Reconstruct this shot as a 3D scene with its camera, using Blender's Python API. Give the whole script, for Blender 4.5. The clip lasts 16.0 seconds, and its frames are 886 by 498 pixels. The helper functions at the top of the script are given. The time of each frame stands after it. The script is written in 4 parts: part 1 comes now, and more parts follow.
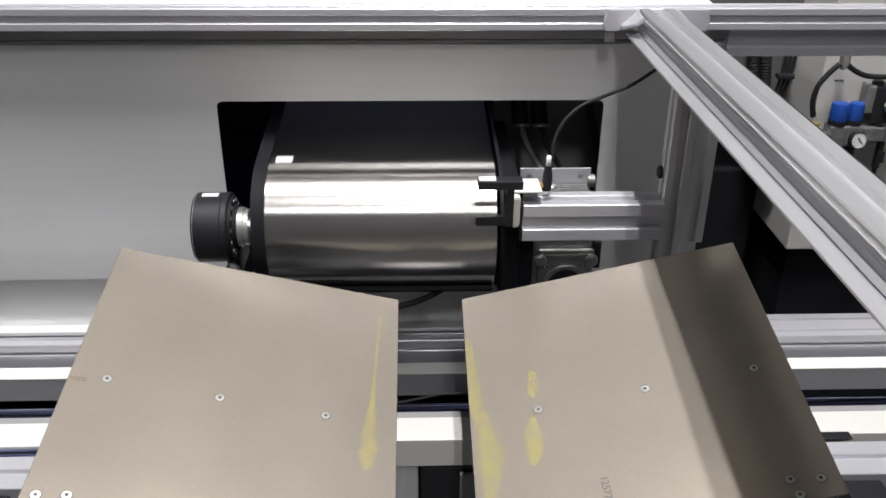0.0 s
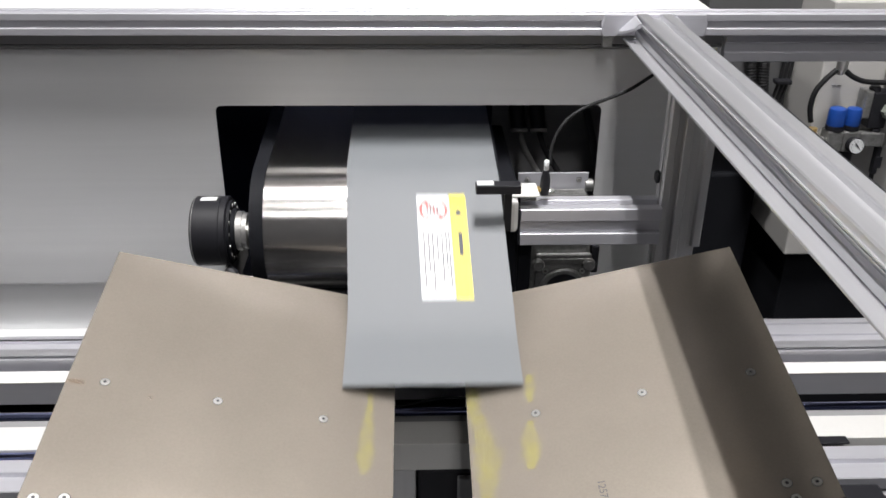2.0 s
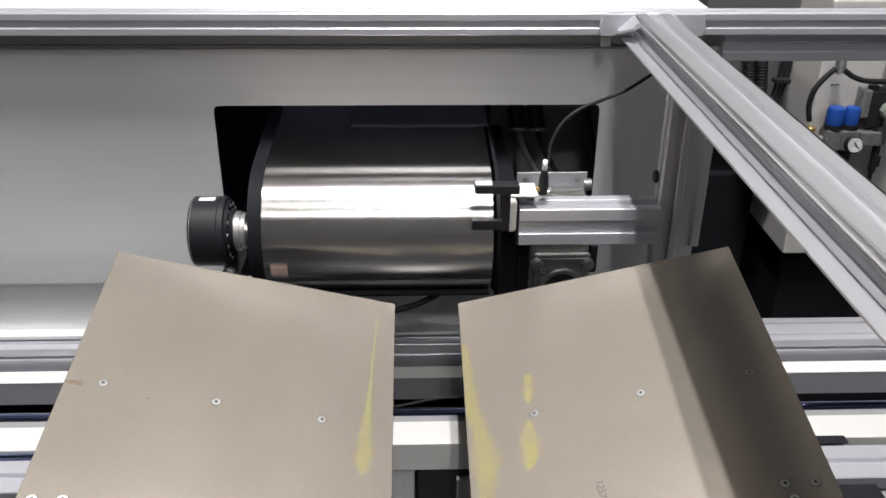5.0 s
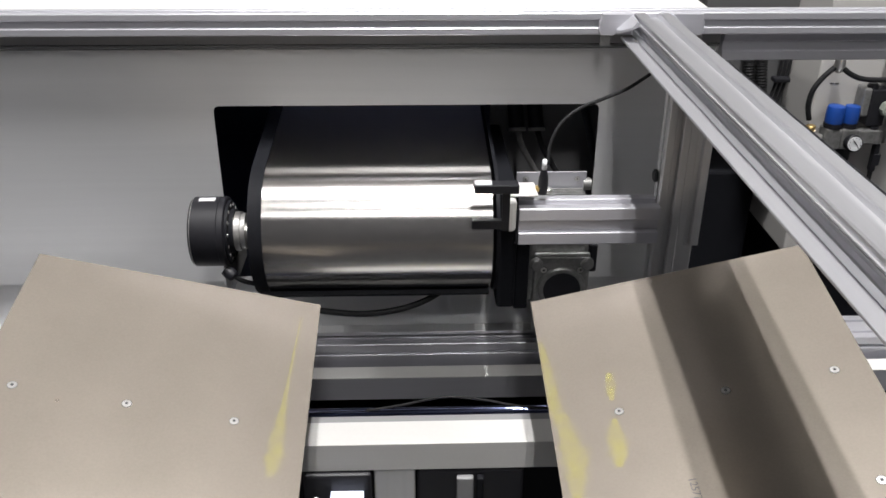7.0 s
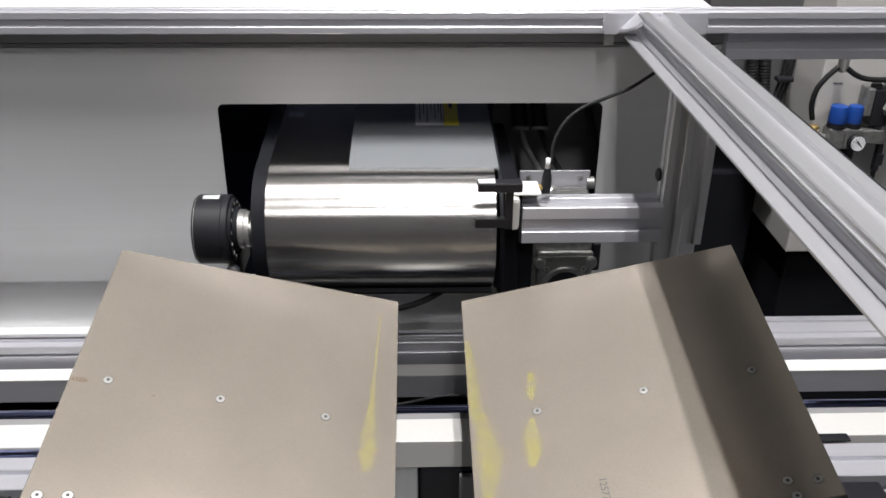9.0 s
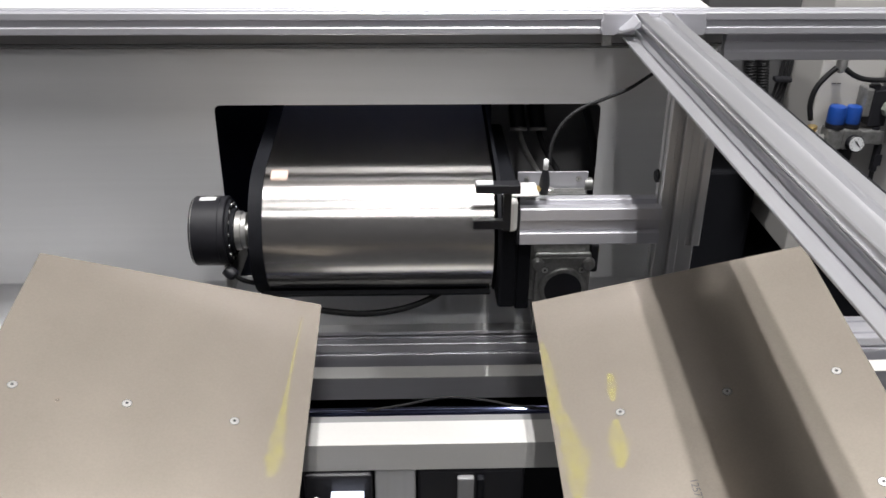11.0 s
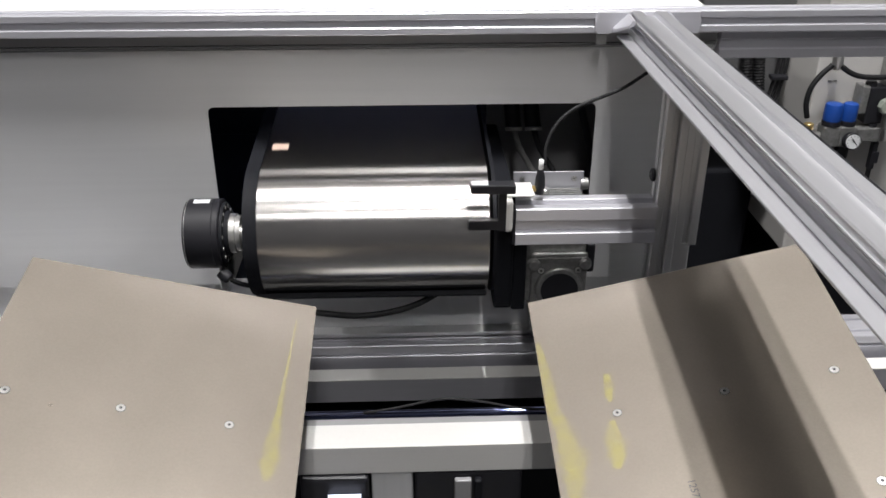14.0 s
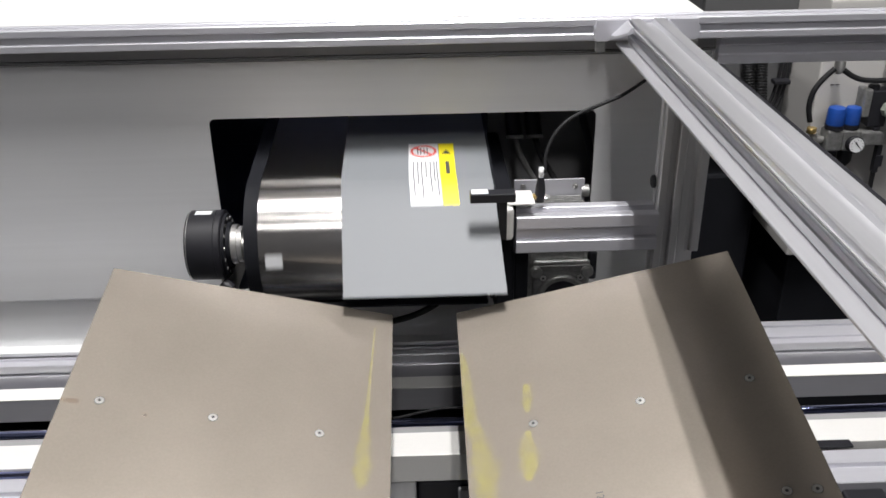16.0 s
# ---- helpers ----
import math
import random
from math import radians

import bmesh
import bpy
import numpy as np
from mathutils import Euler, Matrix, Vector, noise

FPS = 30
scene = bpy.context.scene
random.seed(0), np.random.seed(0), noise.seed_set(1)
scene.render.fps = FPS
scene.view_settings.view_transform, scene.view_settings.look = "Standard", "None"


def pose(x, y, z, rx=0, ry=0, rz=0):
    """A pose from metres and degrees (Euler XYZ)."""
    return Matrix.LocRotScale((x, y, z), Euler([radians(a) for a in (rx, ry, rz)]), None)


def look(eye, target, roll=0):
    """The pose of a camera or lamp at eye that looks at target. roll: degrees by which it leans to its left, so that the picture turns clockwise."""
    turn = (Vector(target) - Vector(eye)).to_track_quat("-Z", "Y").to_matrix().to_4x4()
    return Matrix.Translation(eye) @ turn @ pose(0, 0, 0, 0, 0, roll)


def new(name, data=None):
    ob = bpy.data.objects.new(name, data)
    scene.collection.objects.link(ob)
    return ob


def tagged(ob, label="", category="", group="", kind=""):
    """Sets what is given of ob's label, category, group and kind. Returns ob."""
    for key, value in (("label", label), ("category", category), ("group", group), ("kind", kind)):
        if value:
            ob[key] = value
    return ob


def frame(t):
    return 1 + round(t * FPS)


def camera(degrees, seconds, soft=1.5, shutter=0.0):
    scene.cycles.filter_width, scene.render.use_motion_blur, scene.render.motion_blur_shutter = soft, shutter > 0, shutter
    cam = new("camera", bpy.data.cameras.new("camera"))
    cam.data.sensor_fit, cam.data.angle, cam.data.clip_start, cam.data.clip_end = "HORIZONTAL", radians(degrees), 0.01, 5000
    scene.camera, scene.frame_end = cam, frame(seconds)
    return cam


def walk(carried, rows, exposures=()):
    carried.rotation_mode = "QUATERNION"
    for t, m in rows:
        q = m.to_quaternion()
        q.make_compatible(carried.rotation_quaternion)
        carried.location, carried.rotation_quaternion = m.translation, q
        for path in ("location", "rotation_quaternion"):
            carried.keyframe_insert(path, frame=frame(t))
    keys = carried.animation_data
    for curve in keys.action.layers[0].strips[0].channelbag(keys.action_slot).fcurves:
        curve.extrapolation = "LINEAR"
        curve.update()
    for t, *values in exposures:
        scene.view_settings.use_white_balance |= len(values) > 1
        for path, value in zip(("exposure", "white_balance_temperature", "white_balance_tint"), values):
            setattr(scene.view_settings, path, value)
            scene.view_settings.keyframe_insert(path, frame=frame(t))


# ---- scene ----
cam = camera(53.4, 16.0, soft=1.6, shutter=0.6)
PATH = [
    (0, (-0.004, 0.003, 1.746), (0.058, 1.775, 0.822), 0.4),
    (0.5, (-0.005, 0.002, 1.747), (0.058, 1.776, 0.825), 0.6),
    (1, (-0.007, 0.004, 1.75), (0.057, 1.777, 0.826), 0.7),
    (1.5, (-0.005, 0.001, 1.75), (0.057, 1.775, 0.831), 0.6),
    (2, (-0.002, -0.001, 1.746), (0.062, 1.777, 0.832), 0.5),
    (2.5, (-0.002, 0.003, 1.746), (0.063, 1.779, 0.828), 0.6),
    (3, (-0.003, 0.005, 1.748), (0.061, 1.779, 0.827), 0.6),
    (3.5, (0.0, 0.002, 1.746), (0.063, 1.778, 0.828), 0.5),
    (4, (0.001, 0.0, 1.746), (0.065, 1.777, 0.831), 0.5),
    (6.5, (-0.004, 0.003, 1.753), (0.064, 1.777, 0.831), 0.4),
    (7, (0.0, 0.0, 1.75), (0.065, 1.775, 0.831), 0.3),
    (7.5, (0.0, -0.002, 1.75), (0.062, 1.774, 0.832), 0.3),
    (8, (0.0, -0.001, 1.745), (0.059, 1.775, 0.827), 0.4),
    (8.5, (-0.001, -0.001, 1.745), (0.057, 1.773, 0.825), 0.4),
    (9, (-0.002, -0.003, 1.749), (0.058, 1.772, 0.829), 0.4),
    (11.5, (0.0, 0.004, 1.75), (0.064, 1.778, 0.829), 0.4),
    (12, (0.001, -0.001, 1.748), (0.064, 1.777, 0.832), 0.4),
    (12.5, (-0.001, 0.003, 1.747), (0.063, 1.781, 0.833), 0.2),
    (13, (0.004, 0.008, 1.749), (0.069, 1.784, 0.832), 0.1),
    (13.5, (0.003, 0.009, 1.748), (0.07, 1.784, 0.829), 0.1),
    (14, (0.005, 0.01, 1.747), (0.072, 1.784, 0.828), -0.0),
    (14.5, (0.005, 0.009, 1.748), (0.073, 1.787, 0.834), -0.2),
    (15, (0.006, 0.006, 1.754), (0.071, 1.787, 0.847), -0.3),
    (15.5, (0.012, 0.005, 1.755), (0.07, 1.788, 0.851), -0.5),
    (16, (0.019, 0.01, 1.751), (0.066, 1.793, 0.845), -0.9),
]
walk(cam, [(t, look(eye, target, roll)) for t, eye, target, roll in PATH])
scene.view_settings.exposure = 0.0

# ---- light: long ceiling fixtures that run towards the machine ----
world = bpy.data.worlds.new("hall_air")
scene.world = world
world.use_nodes = True
world.node_tree.nodes["Background"].inputs[0].default_value = (0.9, 0.95, 1.0, 1)
world.node_tree.nodes["Background"].inputs[1].default_value = 0.03
# Rows at x -5.0 and 4.2 are unseen fill, added to brighten panel and cabinet.
LAMPS = ((0.22, 0.87, 150), (0.22, -0.9, 17), (0.22, -2.6, 40), (-5.0, 0.72, 80), (4.2, 0.87, 8))
for lx, ly, watts in LAMPS:
    for dx in (-0.14, 0.14):
        tube = bpy.data.lights.new("ceiling_tube", "AREA")
        tube.shape, tube.size, tube.size_y, tube.energy = "RECTANGLE", 0.07, 1.0, watts
        tube.color = (1.0, 0.98, 0.975)
        new("ceiling_tube", tube).matrix_world = Matrix.Translation((lx + dx, ly, 5.0))


# ---- materials ----
def node(nt, kind, **values):
    n = nt.nodes.new(kind)
    for key, value in values.items():
        n.inputs[key].default_value = value
    return n


def material(name, base, rough=0.5, metal=0.0, grain=60.0, stretch=(1, 1, 1), vary=0.12, patch=4.0, bump=0.05,
             rough_vary=0.1, tint=None, emit=0.0, aniso=0.0, alpha=1.0, gloss=0.5):
    """A surface with fine grain (stretched when brushed) and slow stains."""
    m = bpy.data.materials.new(name)
    m.use_nodes = True
    nt = m.node_tree
    b = nt.nodes["Principled BSDF"]
    co = nt.nodes.new("ShaderNodeTexCoord")
    mp = nt.nodes.new("ShaderNodeMapping")
    mp.inputs["Scale"].default_value = stretch
    nt.links.new(co.outputs["Object"], mp.inputs["Vector"])
    fine = node(nt, "ShaderNodeTexNoise", Scale=grain, Detail=4.0, Roughness=0.6)
    nt.links.new(mp.outputs[0], fine.inputs["Vector"])
    slow = node(nt, "ShaderNodeTexNoise", Scale=patch, Detail=5.0, Roughness=0.55)
    nt.links.new(co.outputs["Object"], slow.inputs["Vector"])
    blend = node(nt, "ShaderNodeMix", Factor=0.5)
    blend.data_type = "FLOAT"
    nt.links.new(fine.outputs[0], blend.inputs[2])
    nt.links.new(slow.outputs[0], blend.inputs[3])
    ramp = nt.nodes.new("ShaderNodeValToRGB")
    other = tint or [c * (1 - vary) for c in base]
    ramp.color_ramp.elements[0].position, ramp.color_ramp.elements[1].position = 0.3, 0.7
    ramp.color_ramp.elements[0].color = (*other, 1)
    ramp.color_ramp.elements[1].color = (*[min(1, c * (1 + vary)) for c in base], 1)
    nt.links.new(blend.outputs[0], ramp.inputs[0])
    nt.links.new(ramp.outputs[0], b.inputs["Base Color"])
    rr = nt.nodes.new("ShaderNodeMapRange")
    rr.inputs[3].default_value, rr.inputs[4].default_value = max(0.02, rough - rough_vary), min(1, rough + rough_vary)
    nt.links.new(blend.outputs[0], rr.inputs[0])
    nt.links.new(rr.outputs[0], b.inputs["Roughness"])
    b.inputs["Metallic"].default_value = metal
    b.inputs["Specular IOR Level"].default_value = gloss
    if aniso:
        b.inputs["Anisotropic"].default_value = aniso
        tan = nt.nodes.new("ShaderNodeTangent")
        tan.direction_type, tan.axis = "RADIAL", "X"
        b.inputs["Anisotropic Rotation"].default_value = 0.25
        nt.links.new(tan.outputs[0], b.inputs["Tangent"])
    if bump:
        bp = node(nt, "ShaderNodeBump", Strength=bump, Distance=0.001)
        nt.links.new(fine.outputs[0], bp.inputs["Height"])
        nt.links.new(bp.outputs[0], b.inputs["Normal"])
    if emit:
        b.inputs["Emission Color"].default_value = (*base, 1)
        b.inputs["Emission Strength"].default_value = emit
    if alpha < 1:
        b.inputs["Alpha"].default_value = alpha
    return m


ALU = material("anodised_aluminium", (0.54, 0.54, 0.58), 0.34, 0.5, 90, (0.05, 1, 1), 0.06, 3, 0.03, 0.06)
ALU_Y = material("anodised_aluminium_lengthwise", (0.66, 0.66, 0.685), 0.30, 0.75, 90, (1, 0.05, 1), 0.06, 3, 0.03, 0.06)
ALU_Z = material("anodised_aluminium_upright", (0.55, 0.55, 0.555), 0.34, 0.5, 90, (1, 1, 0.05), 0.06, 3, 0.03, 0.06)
CAST = material("cast_aluminium", (0.24, 0.24, 0.235), 0.38, 0.6, 120, vary=0.35, patch=45, bump=0.3)
PANEL = material("satin_sheet_metal", (0.76, 0.765, 0.77), 0.33, 0.4, 60, (0.03, 1, 1), 0.04, 2, 0.02, 0.05)
PLATE = material("blasted_stainless_steel", (0.45, 0.40, 0.345), 0.20, 0.66, 260, vary=0.08, patch=9, bump=0.05, rough_vary=0.04)
BELT = material("brushed_steel_belt", (0.60, 0.585, 0.565), 0.25, 1.0, 300, (1, 0.02, 0.02), 0.05, 6, 0.008, 0.03, aniso=0.85)
SHEET = material("grey_coated_sheet", (0.146, 0.155, 0.165), 0.6, 0.0, 500, vary=0.03, patch=5, bump=0.02)
BLACK = material("black_plastic", (0.011, 0.011, 0.014), 0.45, 0, 160, vary=0.25, patch=10, bump=0.08, gloss=0.35)
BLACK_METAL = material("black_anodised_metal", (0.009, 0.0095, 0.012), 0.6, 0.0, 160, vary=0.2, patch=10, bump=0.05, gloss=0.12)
RUBBER = material("black_rubber", (0.010, 0.010, 0.011), 0.55, 0, 120, vary=0.2, bump=0.1, gloss=0.25)
STEEL = material("bright_steel", (0.72, 0.71, 0.69), 0.3, 0.9, 120, vary=0.08, bump=0.02)
CHROME = material("polished_guide_rod", (0.33, 0.37, 0.62), 0.08, 1.0, 80, vary=0.05, bump=0.0, rough_vary=0.03)
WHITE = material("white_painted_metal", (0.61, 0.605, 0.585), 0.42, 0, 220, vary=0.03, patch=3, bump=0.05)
GREY_PAINT = material("grey_painted_metal", (0.22, 0.22, 0.225), 0.5, 0, 220, vary=0.06, patch=3, bump=0.05)
DARK = material("dark_housing_paint", (0.075, 0.08, 0.095), 0.3, 0, 100, vary=0.3, patch=4, bump=0.04)
FLOOR = material("dark_hall_floor", (0.045, 0.045, 0.047), 0.45, 0, 30, vary=0.3, patch=2, bump=0.1)
HALL = material("hall_wall_paint", (0.10, 0.10, 0.105), 0.8, 0, 20, vary=0.1, patch=1)
# Dark grey: shade painted into the rear panel; also the seal bead.
SHADE = material("shade_and_bead_grey", (0.085, 0.085, 0.087), 0.5, 0, 220, vary=0.06, patch=3, bump=0.05)
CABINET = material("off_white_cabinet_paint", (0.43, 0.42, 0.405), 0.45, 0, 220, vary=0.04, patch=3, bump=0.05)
# Lightened cabinet tone: the front rail's lit look put into its colour.
RAIL_LIT = material("white_lit_rail_tone", (0.52, 0.515, 0.50), 0.4, 0, 220, vary=0.03, patch=3, bump=0.04)
BLUE = material("blue_plastic_cap", (0.009, 0.05, 0.25), 0.38, 0, 120, vary=0.1, bump=0.03)
VALVE_GREY = material("green_grey_cast_paint", (0.20, 0.22, 0.19), 0.45, 0, 140, vary=0.15, bump=0.1)
BRASS = material("brass", (0.62, 0.45, 0.18), 0.3, 0.9, 120, vary=0.08, bump=0.02)
PAPER = material("white_label_paper", (0.56, 0.57, 0.58), 0.5, 0, 200, vary=0.03, bump=0.0)
YELLOW = material("yellow_label_paper", (0.70, 0.60, 0.01), 0.5, 0, 200, vary=0.03, bump=0.0)
RED = material("red_label_ink", (0.62, 0.06, 0.05), 0.5, 0, 200, vary=0.05, bump=0.0)
INK = material("dark_ink", (0.04, 0.04, 0.045), 0.6, 0, 200, vary=0.1, bump=0.0)
STAIN = material("yellow_adhesive_residue", (0.62, 0.58, 0.05), 0.5, 0.1, 90, vary=0.1, patch=30, bump=0.1, alpha=0.06)
smear_nodes = STAIN.node_tree
blot = node(smear_nodes, "ShaderNodeTexNoise", Scale=75.0, Detail=5.0, Roughness=0.65)
smear_nodes.links.new(smear_nodes.nodes["Texture Coordinate"].outputs["Object"], blot.inputs["Vector"])
thin = smear_nodes.nodes.new("ShaderNodeMapRange")
thin.inputs[1].default_value, thin.inputs[2].default_value = 0.26, 0.76
thin.inputs[3].default_value, thin.inputs[4].default_value = 0.0, 0.12
smear_nodes.links.new(blot.outputs[0], thin.inputs[0])
smear_nodes.links.new(thin.outputs[0], smear_nodes.nodes["Principled BSDF"].inputs["Alpha"])
SCUFF = material("brown_scuff", (0.22, 0.13, 0.07), 0.5, 0.2, 200, vary=0.3, patch=80, bump=0.05, alpha=0.3)
PINK = material("faded_pink_sticker", (0.68, 0.50, 0.42), 0.5, 0, 90, vary=0.2, patch=60)
VIOLET = material("dim_violet_tube", (0.50, 0.55, 1.0), 0.4, 0, 10, vary=0.02, emit=2.6)
SCREEN = material("lit_display", (0.75, 0.8, 1.0), 0.3, 0, 10, vary=0.02, emit=0.5)
GLOW = material("added_ceiling_glow", (1.0, 0.97, 0.93), 0.5, 0, 10, vary=0.02, emit=0.04)
LAMP_GLASS = material("lit_diffuser", (1, 0.97, 0.92), 0.5, 0, 10, vary=0.0, emit=3.0)


# ---- builders ----
def box(bm, x0, x1, y0, y1, z0, z1, bevel=0.0, m=0):
    vs = [bm.verts.new(p) for p in ((x0, y0, z0), (x1, y0, z0), (x1, y1, z0), (x0, y1, z0), (x0, y0, z1), (x1, y0, z1), (x1, y1, z1), (x0, y1, z1))]
    fs = [bm.faces.new([vs[i] for i in f]) for f in ((3, 2, 1, 0), (4, 5, 6, 7), (0, 1, 5, 4), (1, 2, 6, 5), (2, 3, 7, 6), (3, 0, 4, 7))]
    for f in fs:
        f.material_index = m
    if bevel:
        edges = list({e for f in fs for e in f.edges})
        bmesh.ops.bevel(bm, geom=edges, offset=bevel, segments=2, affect="EDGES", profile=0.5)
    return bm


def boxed(*a, **k):
    return box(bmesh.new(), *a, **k)


def loft(bm, rings, caps=True, closed=True, m=0):
    """Joins rings of points, one after another."""
    rows = [[bm.verts.new(p) for p in ring] for ring in rings]
    n = len(rows[0])
    for a, b in zip(rows, rows[1:]):
        for i in range(n if closed else n - 1):
            j = (i + 1) % n
            f = bm.faces.new((a[i], a[j], b[j], b[i]))
            f.material_index, f.smooth = m, True
    if caps and closed:
        for ring in (rows[0][::-1], rows[-1]):
            bm.faces.new(ring).material_index = m
    return bm


def turned(bm, centre, axis, steps, seg=32, m=0):
    """A turned body: steps of (distance along the axis, radius)."""
    axis = Vector(axis).normalized()
    u = axis.orthogonal().normalized()
    v = axis.cross(u)
    c = Vector(centre)
    rings = [[c + axis * d + (u * math.cos(a) + v * math.sin(a)) * r for a in (2 * math.pi * i / seg for i in range(seg))] for d, r in steps]
    loft(bm, rings, m=m)
    return bm


def tube(points, r, seg=10, steps=8):
    """A round cable or hose through the points, smoothly."""
    pts = [Vector(p) for p in points]
    pts = [2 * pts[0] - pts[1]] + pts + [2 * pts[-1] - pts[-2]]
    line = []
    for i in range(1, len(pts) - 2):
        a, b, c, d = pts[i - 1:i + 3]
        for k in range(steps):
            t = k / steps
            line.append(0.5 * (2 * b + (c - a) * t + (2 * a - 5 * b + 4 * c - d) * t * t + (3 * b - a - 3 * c + d) * t ** 3))
    line.append(pts[-2])
    rings, u = [], None
    for i, p in enumerate(line):
        w = (line[min(i + 1, len(line) - 1)] - line[max(i - 1, 0)]).normalized()
        u = w.orthogonal().normalized() if u is None else (u - w * u.dot(w)).normalized()
        v = w.cross(u)
        rings.append([p + (u * math.cos(a) + v * math.sin(a)) * r for a in (2 * math.pi * k / seg for k in range(seg))])
    return loft(bmesh.new(), rings)


def outline(w, h, across=1, up=1, groove=0.30, depth=0.009):
    """The cross-section of a slotted profile, counter-clockwise, with grooves in its faces."""
    def side(length, count):
        pts, step = [], length / count
        for k in range(count):
            mid, g = (k + 0.5) * step, groove * step / 2
            pts += [(mid - g - 0.0012, 0), (mid - g, 0.0012), (mid - g, 0.003), (mid - g * 0.8, depth), (mid + g * 0.8, depth), (mid + g, 0.003), (mid + g, 0.0012), (mid + g + 0.0012, 0)]
        return pts
    c = 0.0018
    pts = [(c, 0)] + side(w, across) + [(w - c, 0), (w, c)]
    pts += [(w - d, t) for t, d in side(h, up)] + [(w, h - c), (w - c, h)]
    pts += [(w - t, h - d) for t, d in side(w, across)] + [(c, h), (0, h - c)]
    pts += [(d, h - t) for t, d in side(h, up)] + [(0, c)]
    return pts


def profile(axis, at, length, w, h, across=1, up=1, groove=0.30, depth=0.009):
    """A slotted extrusion. axis x: section lies in y, z; axis y: in x, z; axis z: in x, y. at is its lowest corner."""
    sec = outline(w, h, across, up, groove, depth)
    x, y, z = at
    place = {"x": lambda a, b, d: (x + d, y + a, z + b), "y": lambda a, b, d: (x + a, y + d, z + b), "z": lambda a, b, d: (x + a, y + b, z + d)}[axis]
    bm = loft(bmesh.new(), [[place(a, b, d) for a, b in sec] for d in (0, length)])
    for f in bm.faces:
        f.smooth = False
    bmesh.ops.recalc_face_normals(bm, faces=bm.faces[:])
    return bm


def thing(name, at, label, category, group="", kind=""):
    ob = new(name)
    ob.location = at
    ob.empty_display_size = 0.02
    return tagged(ob, label, category, group, kind)


def spot(ob):
    p = Vector(ob.location)
    while ob.parent:
        ob = ob.parent
        p += Vector(ob.location)
    return p


def part(name, bm, mats, parent=None, label="", smooth=None):
    """Links a bmesh, given in world metres, as one mesh under its thing or part."""
    me = bpy.data.meshes.new(name)
    if parent is not None:
        bmesh.ops.translate(bm, verts=bm.verts[:], vec=-spot(parent))
    bmesh.ops.recalc_face_normals(bm, faces=bm.faces[:])
    bm.to_mesh(me)
    bm.free()
    for m in mats if isinstance(mats, (list, tuple)) else (mats,):
        me.materials.append(m)
    if smooth:
        me.polygons.foreach_set("use_smooth", [True] * len(me.polygons))
        me.set_sharp_from_angle(angle=radians(smooth))
    ob = new(name, me)
    ob.parent = parent
    if label:
        tagged(ob, label)
    return ob


def single(name, bm, mats, label, category, group="", kind="", smooth=None):
    return tagged(part(name, bm, mats, None, "", smooth), label, category, group, kind)


def screw(at, normal, r, parent, name="screw", mat=None):
    """A countersunk or cap screw with a hex socket."""
    n = Vector(normal).normalized()
    bm = turned(bmesh.new(), at, n, [(-0.004, r * 0.6), (0.0004, r), (0.0009, r * 0.96), (0.0010, r * 0.52)], 20)
    bm.faces.ensure_lookup_table()
    turned(bm, Vector(at) + n * 0.0003, n, [(0, r * 0.40), (0.0009, r * 0.40)], 6, m=1)
    turned(bm, at, n, [(-0.001, r * 1.02), (0.0002, r * 1.15), (0.0004, r * 0.98)], 20, m=1)
    return part(name, bm, [mat or STEEL, INK], parent, smooth=35)


# ---- the hall ----
single("floor", boxed(-6, 7, -4, 7, -0.1, 0), FLOOR, "dark sealed hall floor", "floor", kind="structure")
single("wall_north", boxed(-6, 7, 7, 7.2, 0, 5.3), HALL, "grey hall wall", "wall", kind="structure")
single("wall_south", boxed(-6, 7, -4.2, -4, 0, 5.3), HALL, "grey hall wall", "wall", kind="structure")
single("wall_west", boxed(-6.2, -6, -4, 7, 0, 5.3), HALL, "grey hall wall", "wall", kind="structure")
single("wall_east", boxed(7, 7.2, -4, 7, 0, 5.3), HALL, "grey hall wall", "wall", kind="structure")
single("ceiling", boxed(-6.2, 7.2, -4.2, 7.2, 5.3, 5.5), HALL, "grey hall ceiling", "ceiling", kind="structure")
# Faintly glowing panels, added out of view to light belt and metal by reflection.
for gx in (-2.25, -0.75, 0.75, 2.25):
    for gy in (2.2, 3.7, 5.2):
        tile = thing("added_glow_panel", (gx, gy, 5.25), "large square glowing ceiling panel added out of view for reflections", "light", "luminous ceiling panels")
        part("frame", boxed(gx - 0.745, gx + 0.745, gy - 0.745, gy + 0.745, 5.262, 5.299, 0.004), WHITE, tile)
        part("diffuser", boxed(gx - 0.735, gx + 0.735, gy - 0.735, gy + 0.735, 5.25, 5.261, 0.002), GLOW, tile, "lit diffuser")
# Every row gets a fixture body, the two added fill rows too.
for lx, ly, watts in LAMPS:
    fixture = thing("ceiling_light", (lx, ly, 5.08), "long white ceiling light fixture", "light", "ceiling lights")
    part("housing", boxed(lx - 0.24, lx + 0.24, ly - 0.6, ly + 0.6, 5.08, 5.3, 0.01), WHITE, fixture)
    part("diffuser", boxed(lx - 0.2, lx + 0.2, ly - 0.52, ly + 0.52, 5.03, 5.079, 0.004), LAMP_GLASS, fixture, "lit diffuser")

# ---- the machine frame ----
ZT = 1.410
top_beam = thing("top_beam", (0.5, 1.55, 1.371), "silver anodised slotted aluminium frame profile", "frame profile")
part("profile", profile("x", (-1.6, 1.55, 1.371), 3.9, 0.042, 0.039, groove=0.34, depth=0.005), ALU, top_beam)

